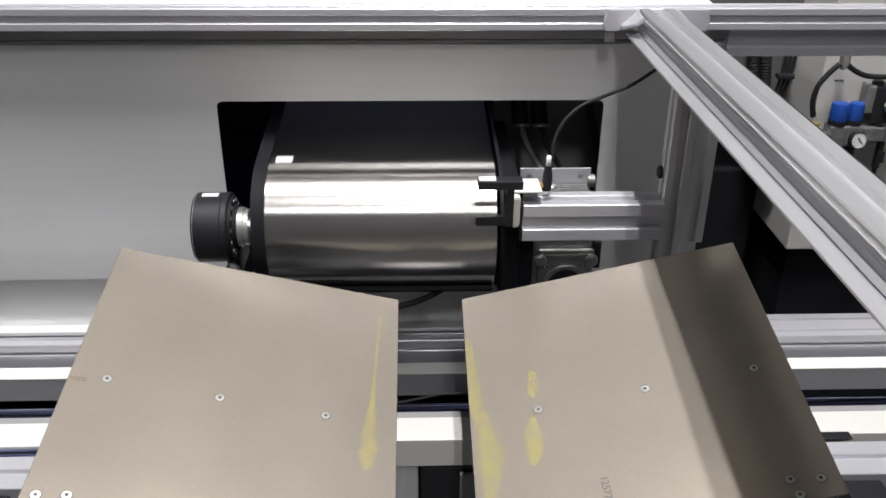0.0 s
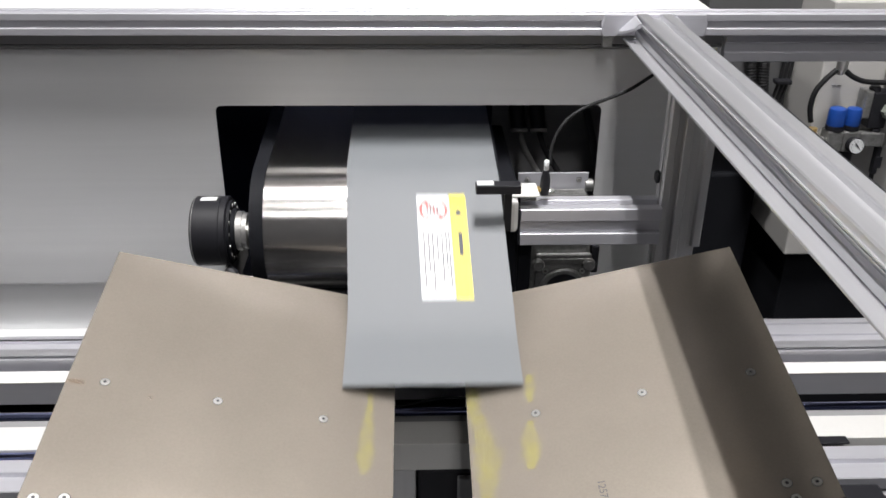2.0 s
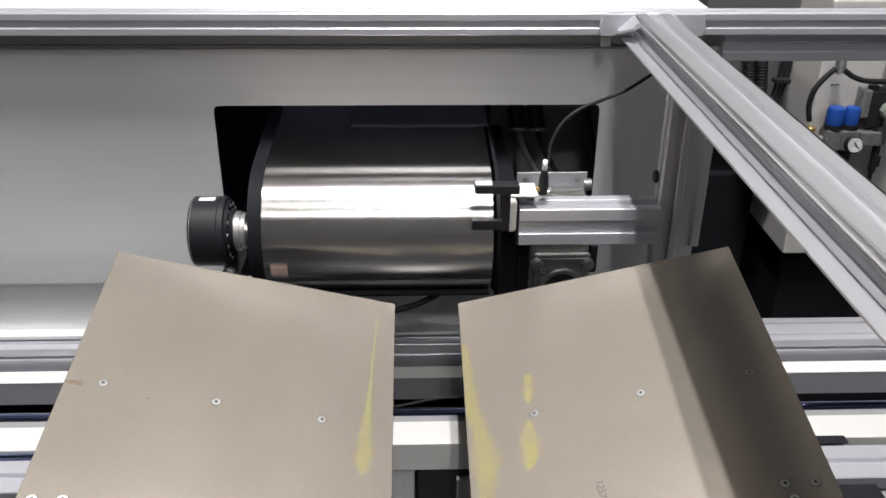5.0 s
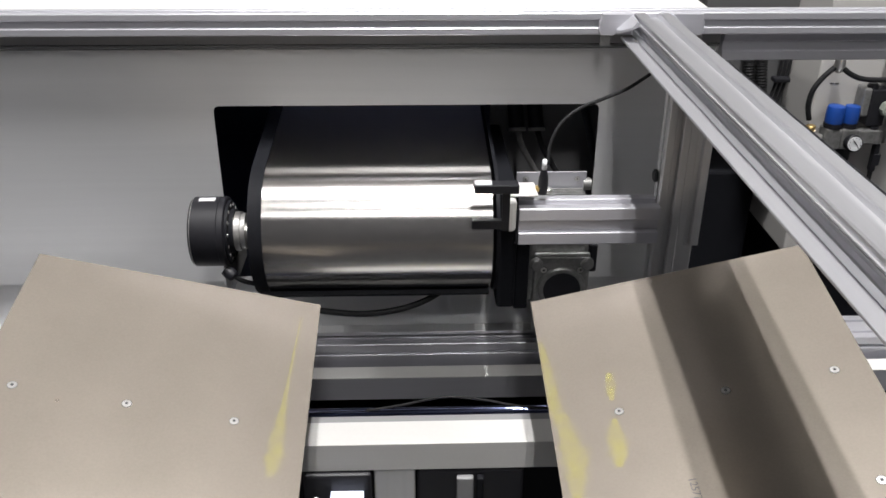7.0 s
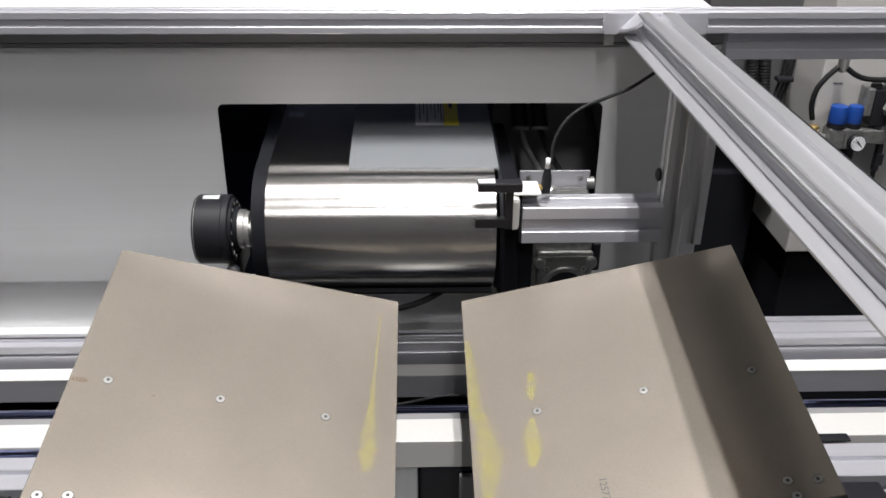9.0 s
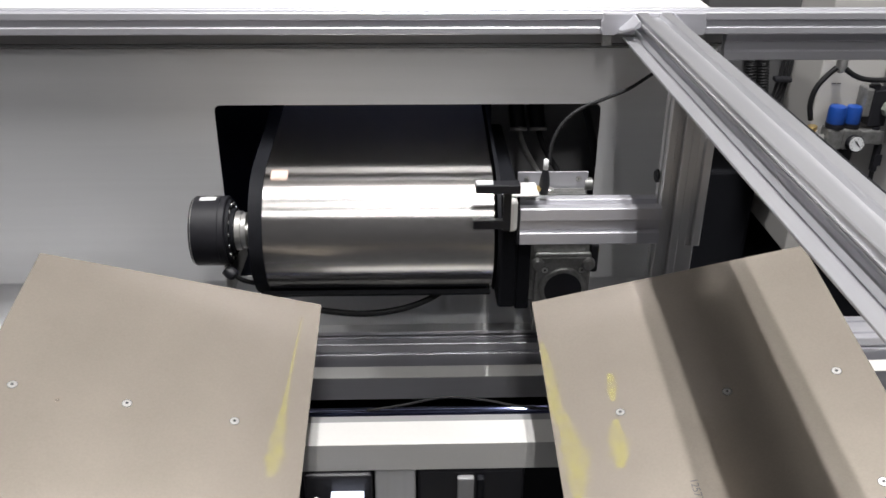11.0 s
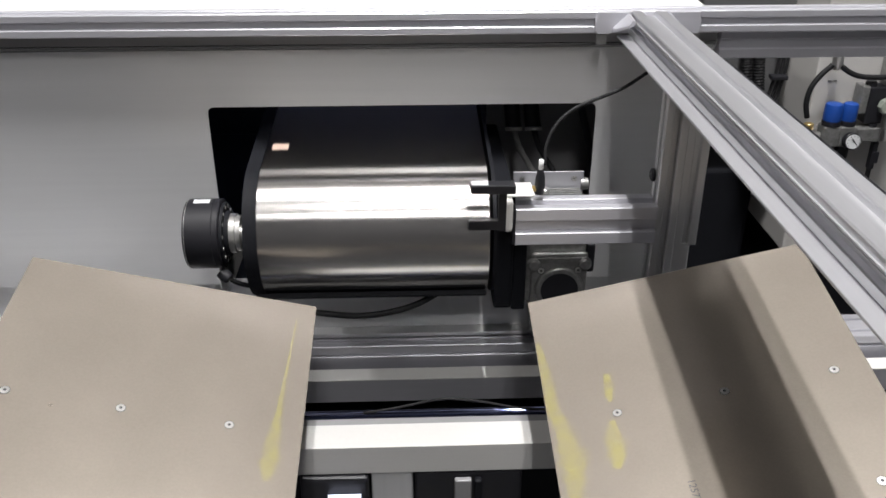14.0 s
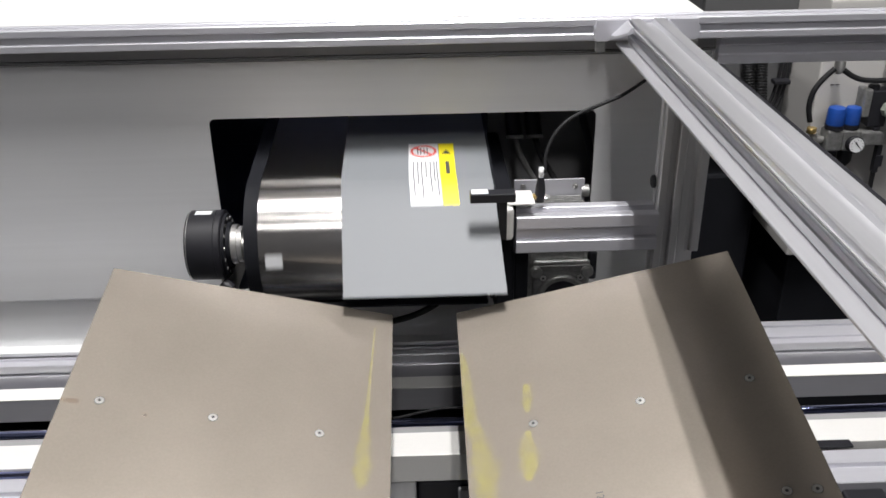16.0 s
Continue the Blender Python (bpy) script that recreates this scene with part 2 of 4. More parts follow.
cross_beam = thing("cross_beam", (0.405, 1.0, 1.37), "silver slotted aluminium profile reaching out from the frame", "frame profile")
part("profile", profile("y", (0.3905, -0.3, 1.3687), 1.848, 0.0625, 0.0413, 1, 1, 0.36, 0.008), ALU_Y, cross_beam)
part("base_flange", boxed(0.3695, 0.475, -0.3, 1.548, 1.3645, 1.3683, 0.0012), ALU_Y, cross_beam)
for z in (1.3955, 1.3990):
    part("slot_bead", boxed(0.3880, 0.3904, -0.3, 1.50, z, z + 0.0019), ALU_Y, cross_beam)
# Unseen bar added under the beam to widen its shadow on the right plate.
part("hidden_shadow_bar", boxed(0.434, 0.517, -0.3, 1.41, 1.313, 1.3643, 0.002), BLACK, cross_beam)


def bracket(x0, x1, name="corner_bracket"):
    """A die-cast angle: a flange on the long beam, a web and a gusset against the cross beam at x1."""
    s = 1 if x1 > x0 else -1
    b = thing(name, ((x0 + x1) / 2, 1.549, 1.372), "cast grey aluminium corner bracket on the frame joint", "bracket", "corner brackets")
    w = abs(x1 - x0)
    shape = ((0, 1.378), (0.004, 1.372), (0.42 * w, 1.372), (0.55 * w, 1.381), (0.80 * w, 1.385), (w, 1.392), (w, 1.410), (0.06 * w, 1.410), (0.05 * w, 1.400), (0, 1.395))
    rings = []
    for y, k in ((1.5495, 1.0), (1.5415, 1.0), (1.5395, 0.95)):
        rings.append([(x0 + s * (w / 2 + (d - w / 2) * k), y, 1.391 + (z - 1.391) * k) for d, z in shape])
    part("flange", loft(bmesh.new(), rings), ALU, b, "", 30)
    rings = [[(x1 - s * 0.030, 1.5392, 1.377), (x1 - s * 0.030, 1.5392, 1.383), (x1 - s * 0.004, 1.5392, 1.408), (x1 - s * 0.0005, 1.5392, 1.408), (x1 - s * 0.0005, 1.5392, 1.398)],
             [(x1 - s * 0.026, 1.523, 1.380), (x1 - s * 0.026, 1.523, 1.385), (x1 - s * 0.004, 1.523, 1.406), (x1 - s * 0.0005, 1.523, 1.406), (x1 - s * 0.0005, 1.523, 1.397)],
             [(x1 - s * 0.010, 1.500, 1.392), (x1 - s * 0.010, 1.500, 1.396), (x1 - s * 0.004, 1.500, 1.404), (x1 - s * 0.0005, 1.500, 1.404), (x1 - s * 0.0005, 1.500, 1.396)]]
    part("web", loft(bmesh.new(), rings), ALU, b, "", 30)
    part("foot", boxed(min(x0, x0 + s * 0.022) + 0.004, max(x0, x0 + s * 0.022), 1.5425, 1.5495, 1.352, 1.3715, 0.002), CAST, b)
    return b


bracket(0.329, 0.3885)
bracket(0.515, 0.455)

post = thing("post", (0.478, 1.44, 0), "silver slotted aluminium upright profile", "frame profile")
part("profile", profile("z", (0.437, 1.42, 0), 1.369, 0.042, 0.040, 1, 1, 0.30), ALU_Z, post)
part("profile", profile("z", (0.480, 1.428, 1.012), 0.295, 0.042, 0.034, 1, 1, 0.28), ALU_Z, post)
part("cover_strip", boxed(0.481, 0.514, 1.436, 1.462, 0.0, 1.011, 0.002), ALU_Z, post)
part("grommet", turned(bmesh.new(), (0.4365, 1.452, 1.142), (-1, 0, 0), [(0, 0.012), (0.004, 0.012), (0.006, 0.009)], 20), BLACK, post)

# ---- the sheet-metal housing with its opening ----
YP = 1.60
housing = thing("machine_housing", (0, 1.9, 0), "satin sheet-metal machine housing with a rounded opening", "machine housing")


def rounded_hole_panel(x0, x1, z0, z1, hx0, hx1, hz0, hz1, r, y0, y1):
    """A sheet with a round-cornered hole, cut through."""
    bm = bmesh.new()
    hole, rim = [], []
    for cx, cz, a0 in ((hx1 - r, hz1 - r, 0), (hx0 + r, hz1 - r, 90), (hx0 + r, hz0 + r, 180), (hx1 - r, hz0 + r, 270)):
        for k in range(7):
            a = radians(a0 + 15 * k)
            hole.append((cx + r * math.cos(a), cz + r * math.sin(a)))
            rim.append({0: (x1, z1), 90: (x0, z1), 180: (x0, z0), 270: (x1, z0)}[a0])
    n = len(hole)
    f0 = [bm.verts.new((x, y0, z)) for x, z in hole]
    f1 = [bm.verts.new((x, y1, z)) for x, z in hole]
    c0 = {p: bm.verts.new((p[0], y0, p[1])) for p in set(rim)}
    for i in range(n):
        j = (i + 1) % n
        bm.faces.new((f0[i], f0[j], f1[j], f1[i]))
        if rim[i] == rim[j]:
            bm.faces.new((f0[i], f0[j], c0[rim[i]]))
        else:
            bm.faces.new((f0[i], f0[j], c0[rim[j]], c0[rim[i]]))
    return bm


part("front_panel", rounded_hole_panel(-1.6, 0.56, 0.852, 1.368, -0.374, 0.355, 0.862, 1.228, 0.012, YP, YP + 0.003), PANEL, housing)
part("panel_fold", boxed(-1.6, 0.56, YP + 0.0005, YP + 0.015, 0.8485, 0.8515), PANEL, housing)
part("skirt_panel", boxed(-1.6, 0.56, YP + 0.012, YP + 0.015, 0.7335, 0.848), PANEL, housing)
part("skirt_fold", boxed(-1.6, 0.56, 1.584, YP + 0.015, 0.7245, 0.733, 0.001), PANEL, housing)
part("top_lip", boxed(-1.6, 0.56, YP - 0.0062, YP - 0.0005, 1.330, 1.336), PANEL, housing)
part("roof", boxed(-1.6, 0.545, 1.594, 3.6, 1.372, 1.404, 0.003), WHITE, housing, "white painted cover")
part("side_wall", boxed(0.548, 0.560, YP + 0.0035, 3.6, 0.05, 1.371), DARK, housing)
part("side_wall", boxed(-1.60, -1.588, YP + 0.016, 3.6, 0.05, 1.371), DARK, housing)
part("rear_wall", boxed(-1.587, 0.547, 3.57, 3.6, 0.05, 1.371), DARK, housing)
part("inner_lining", boxed(-1.587, 0.547, 3.2, 3.22, 0.6, 1.37), DARK, housing)
part("inner_floor", boxed(-1.587, 0.547, YP + 0.05, 3.56, 0.58, 0.60), DARK, housing)
seal = thing("seal_strip", (-0.5, 1.586, 1.346), "dark grey seal strip under the frame profile", "strip")
part("band", boxed(-1.6, 0.56, 1.578, 1.5935, 1.3485, 1.3705, 0.002), GREY_PAINT, seal)
part("bead", boxed(-1.6, 0.56, 1.5765, 1.5935, 1.3435, 1.3482, 0.001), SHADE, seal)
strip = thing("frame_strip", (1.4, 1.58, 1.318), "silver slotted strip under the frame profile", "strip")
part("profile", profile("x", (0.565, 1.572, 1.318), 1.735, 0.024, 0.0525, groove=0.34, depth=0.005), ALU, strip)

# ---- lower rails ----
rail_a = thing("lower_beam", (0, 1.57, 0.66), "silver slotted aluminium beam across the machine", "frame profile")
part("profile", profile("x", (-1.6, 1.556, 0.632), 3.9, 0.089, 0.088, 2, 2, 0.16, 0.006), ALU, rail_a)
rail_b = thing("rear_rail", (0, 1.52, 0.63), "wide silver aluminium rail under the chute", "rail")
part("profile", boxed(-1.6, 2.3, 1.4975, 1.5365, 0.622, 0.674), ALU, rail_b)
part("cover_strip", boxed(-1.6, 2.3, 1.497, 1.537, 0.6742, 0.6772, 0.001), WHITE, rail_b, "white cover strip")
rail_c = thing("front_rail", (0, 1.23, 0.675), "aluminium rail with a slotted front, its lit white put into the colour", "rail")
part("profile", boxed(-1.6, 2.3, 1.1995, 1.262, 0.692, 0.750, 0.0012), RAIL_LIT, rail_c)
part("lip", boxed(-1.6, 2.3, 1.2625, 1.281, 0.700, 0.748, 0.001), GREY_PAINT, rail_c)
part("lower_profile", profile("x", (0.25, 1.100, 0.688), 2.0, 0.082, 0.06, groove=0.16), ALU, rail_c)
part("lower_profile", profile("x", (-1.6, 1.100, 0.688), 1.35, 0.078, 0.06, groove=0.16), ALU, rail_c)
part("slot", boxed(0.60, 0.752, 1.1835, 1.2025, 0.7485, 0.7525, 0.001), BLACK, rail_c)
part("leg", boxed(-0.076, -0.003, 1.201, 1.26, 0.0, 0.691, 0.003), ALU_Z, rail_c)
part("leg", boxed(-1.2, -1.13, 1.201, 1.26, 0.0, 0.691, 0.003), ALU_Z, rail_c)
part("leg", boxed(1.6, 1.67, 1.201, 1.26, 0.0, 0.691, 0.003), ALU_Z, rail_c)
rod = thing("guide_rod", (0, 1.30, 0.735), "polished steel guide rod behind the rail", "guide rod")
part("rod", turned(bmesh.new(), (-1.6, 1.189, 0.744), (1, 0, 0), [(0, 0.0072), (1.15, 0.0072)], 16), CHROME, rod)
part("rod", turned(bmesh.new(), (-1.6, 1.300, 0.742), (1, 0, 0), [(0, 0.008), (3.9, 0.008)], 20), CHROME, rod)

# ---- the steel-belt conveyor ----
YC, ZC, R = 1.512, 1.021, 0.125
SLOPE = radians(6.0)
RUN = 0.50
BX0, BX1 = -0.268, 0.140
UPHILL = Vector((0, math.cos(SLOPE), math.sin(SLOPE)))
UPWARD = Vector((0, -math.sin(SLOPE), math.cos(SLOPE)))
AXLE = Vector((0, YC, ZC))
LOOP = 2 * RUN + 2 * math.pi * R


def on_loop(s, lift=0.0):
    """Point and slope angle on the belt, s metres along it from the rear pulley's top, towards the front drum and round."""
    s %= LOOP
    r = R + lift
    if s < RUN:
        return AXLE + UPHILL * (RUN - s) + UPWARD * r, 0.0
    s -= RUN
    if s < math.pi * R:
        a = s / R
        return AXLE - UPHILL * (math.sin(a) * r) + UPWARD * (math.cos(a) * r), a
    s -= math.pi * R
    if s < RUN:
        return AXLE + UPHILL * s - UPWARD * r, math.pi
    a = math.pi + (s - RUN) / R
    return AXLE + UPHILL * RUN - UPHILL * (math.sin(a) * r) + UPWARD * (math.cos(a) * r), a


def belt_band(x0, x1, lift, thick, steps=48):
    stations = [RUN * k / 4 for k in range(4)] + [RUN + math.pi * R * k / steps for k in range(steps)]
    stations += [RUN + math.pi * R + RUN * k / 4 for k in range(4)] + [2 * RUN + math.pi * R + math.pi * R * k / steps for k in range(steps)]
    rings = []
    for s in stations:
        p, q = on_loop(s, lift)[0], on_loop(s, lift - thick)[0]
        rings.append([(x0, p.y, p.z), (x1, p.y, p.z), (x1, q.y, q.z), (x0, q.y, q.z)])
    bm = bmesh.new()
    loft(bm, rings + [rings[0]], caps=False)
    bmesh.ops.remove_doubles(bm, verts=bm.verts[:], dist=1e-6)
    return bm


conveyor = thing("belt_conveyor", (-0.06, 1.8, 0.60), "brushed stainless steel belt conveyor with black side guides", "conveyor")
part("belt", belt_band(BX0, BX1, 0.0, 0.002), BELT, conveyor, "brushed stainless steel belt", 40)
part("side_guide", belt_band(-0.2925, BX0 - 0.0005, 0.002, 0.05), BLACK_METAL, conveyor, "", 40)
part("side_guide", belt_band(BX1 + 0.0065, 0.153, 0.0005, 0.05), BLACK_METAL, conveyor, "", 40)
for ax in (0, RUN):
    c = AXLE + UPHILL * ax
    part("drum", turned(bmesh.new(), (BX0 - 0.012, c.y, c.z), (1, 0, 0), [(0, 0.03), (0, R - 0.003), (BX1 - BX0 + 0.010, R - 0.003), (BX1 - BX0 + 0.010, 0.03)], 64), BLACK_METAL, conveyor, "", 40)
part("side_plate", boxed(0.1535, 0.188, 1.430, 2.25, 0.882, 1.118, 0.006), BLACK_METAL, conveyor)
part("side_plate", boxed(-0.312, -0.2935, 1.60, 2.25, 0.93, 1.06, 0.006), BLACK_METAL, conveyor)
rings = []
for k in range(6):
    c, d = math.cos(radians(-46 - 9 * k)), math.sin(radians(-46 - 9 * k))
    rings.append([(x, YC - q * c, ZC + q * d) for x, q in ((-0.286, R + 0.003), (0.1385, R + 0.003), (0.1385, R + 0.011), (-0.286, R + 0.011))])
part("under_guard", loft(bmesh.new(), rings), BLACK_METAL, conveyor)
part("coupling_block", boxed(0.1885, 0.2145, 1.445, 1.585, 0.87, 1.045, 0.003), BLACK_METAL, conveyor)
part("stand", boxed(-0.25, -0.19, 1.68, 1.95, 0.6005, 0.92), BLACK_METAL, conveyor)
part("stand", boxed(0.06, 0.12, 1.68, 1.95, 0.6005, 0.92), BLACK_METAL, conveyor)
infeed = thing("infeed_table", (0, 2.7, 0.6), "dark infeed table behind the belt", "table")
table_ring = []
for d in (0.645, 1.66):
    p = AXLE + UPHILL * d + UPWARD * (R - 0.002)
    table_ring.append([(-0.25, p.y, p.z), (0.25, p.y, p.z), (0.25, p.y, p.z - 0.02), (-0.25, p.y, p.z - 0.02)])
part("top", loft(bmesh.new(), table_ring), DARK, infeed)
part("leg", boxed(-0.2, -0.15, 2.6, 2.65, 0.6005, 1.236), DARK, infeed)
part("leg", boxed(0.15, 0.2, 2.6, 2.65, 0.6005, 1.236), DARK, infeed)

# encoder at the drum's free end
encoder = thing("rotary_encoder", (-0.37, 1.47, 0.99), "black round rotary encoder on the drum shaft", "encoder")
EY, EZ = 1.458, 1.037
part("body", turned(bmesh.new(), (-0.3995, EY, EZ), (1, 0, 0), [(0, 0.052), (0.0, 0.0605), (0.003, 0.0635), (0.050, 0.0635), (0.0508, 0.0628), (0.0516, 0.0635), (0.061, 0.0635), (0.063, 0.0615), (0.063, 0.045)], 48), BLACK, encoder, "", 30)
part("cap_seam", turned(bmesh.new(), (-0.3965, EY, EZ), (1, 0, 0), [(0, 0.0630), (0.0006, 0.0639), (0.0012, 0.0639), (0.0018, 0.0630)], 48), STEEL, encoder, "thin bright seam", 30)
part("flange", turned(bmesh.new(), (-0.3363, EY, EZ), (1, 0, 0), [(0, 0.03), (0, 0.057), (0.005, 0.056), (0.005, 0.041), (0.012, 0.041), (0.012, 0.03)], 40), BLACK_METAL, encoder, "", 30)
part("clamp_ring", turned(bmesh.new(), (-0.324, EY, EZ), (1, 0, 0), [(0, 0.02), (0, 0.036), (0.010, 0.036), (0.011, 0.033), (0.019, 0.033), (0.019, 0.02)], 40), STEEL, encoder, "bright steel clamp ring", 30)
part("shaft", turned(bmesh.new(), (-0.345, EY, EZ), (1, 0, 0), [(0, 0.016), (0.06, 0.016)], 24), STEEL, encoder, "", 30)
for k in range(14):
    a = 2 * math.pi * k / 14 + 0.15
    screw((-0.3312, EY + 0.0495 * math.cos(a), EZ + 0.0495 * math.sin(a)), (1, 0, 0), 0.0032, encoder, "bolt")
part("label", loft(bmesh.new(), [[(x, EY - 0.0638 * math.cos(a), EZ + 0.0638 * math.sin(a)) for x in (-0.385, -0.356)] for a in (radians(84 + 3 * k) for k in range(6))], closed=False), PAPER, encoder, "small white label")
part("cable_gland", turned(bmesh.new(), (-0.345, EY - 0.04, EZ - 0.058), (0.7, -0.2, -0.5), [(0, 0.010), (0.012, 0.012), (0.02, 0.011), (0.024, 0.006)], 16), BLACK, encoder, "", 30)
part("lead", tube([(-0.335, EY - 0.042, EZ - 0.066), (-0.315, EY - 0.035, EZ - 0.085), (-0.29, EY - 0.005, EZ - 0.11), (-0.24, EY + 0.02, EZ - 0.135)], 0.0045), RUBBER, encoder)
part("torque_arm", boxed(-0.352, -0.340, EY - 0.02, YP - 0.001, EZ - 0.125, EZ - 0.064, 0.002), STEEL, encoder)

# ---- sensor arm ----
arm = thing("sensor_arm", (0.31, 1.44, 1.021), "silver slotted aluminium arm fixed to the upright", "bracket arm")
part("profile", profile("x", (0.186, 1.400, 1.031), 0.250, 0.060, 0.071, groove=0.34), ALU, arm)
part("end_cap", boxed(0.1805, 0.1855, 1.4005, 1.4595, 1.0315, 1.1015, 0.002), BLACK, arm)
fork = thing("fork_sensor", (0.17, 1.41, 1.08), "black fork sensor on a bent white bracket", "sensor")
part("bracket", boxed(0.1610, 0.1795, 1.388, 1.46, 1.062, 1.124, 0.007), WHITE, fork, "white bent bracket")
part("bracket_flange", boxed(0.168, 0.217, 1.400, 1.458, 1.1245, 1.129, 0.002), WHITE, fork)
part("prong", boxed(0.1015, 0.178, 1.356, 1.380, 1.150, 1.166, 0.002), BLACK, fork)
part("prong", boxed(0.1005, 0.166, 1.378, 1.392, 1.073, 1.090, 0.002), BLACK, fork)
part("prong_root", boxed(0.152, 0.166, 1.3785, 1.3838, 1.070, 1.160, 0.001), BLACK, fork)
part("prong_label", boxed(0.1035, 0.132, 1.359, 1.378, 1.1664, 1.1669), PAPER, fork, "white printed label")
screw((0.204, 1.425, 1.1275), (0, 0, 1), 0.004, fork)
part("brass_nut", turned(bmesh.new(), (0.216, 1.432, 1.1275), (1, 0, 0), [(0, 0.006), (0.012, 0.006)], 6), BRASS, fork, "small brass nut")
part("connector", turned(bmesh.new(), (0.229, 1.432, 1.118), (0.015, -0.01, 1), [(0, 0.008), (0.016, 0.0095), (0.030, 0.0085), (0.046, 0.0052)], 16), BLACK, fork, "", 30)
part("cable_sleeve", turned(bmesh.new(), (0.2297, 1.4315, 1.164), (0.015, -0.01, 1), [(0, 0.0045), (0.018, 0.0045)], 14), PAPER, fork, "white cable sleeve")
part("cable", tube([(0.236, 1.430, 1.173), (0.238, 1.440, 1.201), (0.249, 1.450, 1.228), (0.268, 1.460, 1.249), (0.295, 1.470, 1.264), (0.338, 1.490, 1.274), (0.382, 1.510, 1.285), (0.425, 1.530, 1.305), (0.459, 1.550, 1.319)], 0.0032), RUBBER, fork, "black sensor cable")

# ---- gear motor beside the drum ----
motor = thing("gear_motor", (0.28, 1.53, 0.86), "grey cast aluminium gear motor driving the drum", "motor")
part("gearbox", boxed(0.215, 0.335, 1.485, 1.59, 0.86, 1.068, 0.010), CAST, motor)
part("top_plate", boxed(0.196, 0.330, 1.545, 1.549, 1.068, 1.112, 0.001), ALU, motor)
for k in range(6):
    part("fin", boxed(0.222, 0.322, 1.494 + 0.008 * k, 1.498 + 0.008 * k, 1.068, 1.082, 0.001), CAST, motor)
for x in (0.213, 0.312):
    screw((x, 1.5445, 1.098), (0, -1, 0), 0.0045, motor, "bolt")
part("face_plate", boxed(0.228, 0.336, 1.472, 1.4845, 0.80, 0.975, 0.006), CAST, motor)
part("bore", turned(bmesh.new(), (0.283, 1.4715, 0.900), (0, -1, 0), [(0, 0.036), (0.0075, 0.036), (0.0075, 0.030)], 36), BLACK, motor, "dark hollow shaft bore", 30)
part("boss", turned(bmesh.new(), (0.283, 1.4715, 0.900), (0, -1, 0), [(0, 0.047), (0.004, 0.046), (0.006, 0.043), (0.006, 0.0365)], 40), CAST, motor, "", 30)
for x in (0.232, 0.329):
    part("lug", turned(bmesh.new(), (x, 1.4715, 0.955), (0, -1, 0), [(0, 0.013), (0.008, 0.012), (0.010, 0.009)], 20), CAST, motor, "", 30)
part("side_cover", boxed(0.3365, 0.352, 1.488, 1.56, 0.925, 0.985, 0.004), BLACK, motor)
part("clamp_screw", turned(bmesh.new(), (0.252, 1.52, 1.082), (0, 0, 1), [(0, 0.010), (0.006, 0.010), (0.008, 0.007)], 18), STEEL, motor, "", 30)
part("rib", boxed(0.238, 0.326, 1.468, 1.4715, 0.955, 0.968, 0.002), CAST, motor)
for x, z in ((0.247, 0.94), (0.318, 0.94), (0.247, 0.86), (0.318, 0.86)):
    screw((x, 1.4715, z), (0, -1, 0), 0.0065, motor, "bolt")
part("terminal_lug", turned(bmesh.new(), (0.325, 1.55, 1.085), (1, 0, 0), [(0, 0.012), (0.014, 0.012), (0.016, 0.007)], 16), CAST, motor, "", 30)
part("foot", boxed(0.24, 0.33, 1.49, 1.59, 0.785, 0.859, 0.004), CAST, motor)

for k, (hx, hy) in enumerate(((0.217, 1.74), (0.258, 1.74))):
    gland = thing("cable_gland", (hx, hy, 1.125), "black cable conduit with a bright clamp inside the housing", "cable conduit", "conduits")
    part("conduit", tube([(hx, hy, 1.130), (hx - 0.003, hy + 0.015, 1.160), (hx - 0.006, hy + 0.030, 1.21), (hx - 0.008, hy + 0.036, 1.34)], 0.0165, 14), BLACK, gland)
    part("clamp", turned(bmesh.new(), (hx, hy - 0.002, 1.125), (0.0, 0.3, 0.8), [(0, 0.0175), (0.006, 0.018), (0.008, 0.016)], 20), STEEL, gland, "bright steel clamp")
    ends = ((0.250, 1.60, 1.075), (0.290, 1.61, 1.075))[k]
    part("wire", tube([(hx, hy, 1.130), (hx + 0.008, hy - 0.05, 1.105), ends], 0.006), CAST if k == 0 else RUBBER, gland)
# Hidden violet tube, added to give the dark interior a faint bluish fill.
uv = thing("added_violet_lamp", (0, 2.55, 1.33), "dim violet tube added out of view to tint the housing interior", "lamp")
part("tube", turned(bmesh.new(), (-0.5, 2.55, 1.345), (1, 0, 0), [(0, 0.012), (0.9, 0.012)], 12), VIOLET, uv)
part("holder", boxed(-0.52, 0.42, 2.54, 2.56, 1.3575, 1.371), DARK, uv)
guard = thing("inner_guard", (0.27, 1.80, 0.95), "dark grey guard plate inside the housing opening", "guard plate")
part("plate", boxed(0.165, 0.46, 1.80, 1.804, 0.90, 1.37, 0.001), GREY_PAINT, guard)
part("stay", loft(bmesh.new(), [[(x, y, z) for x, y in ((x0, 1.795), (x0 + 0.016, 1.795), (x0 + 0.016, 1.7995), (x0, 1.7995))] for x0, z in ((0.395, 1.02), (0.318, 1.30))]), DARK, guard)

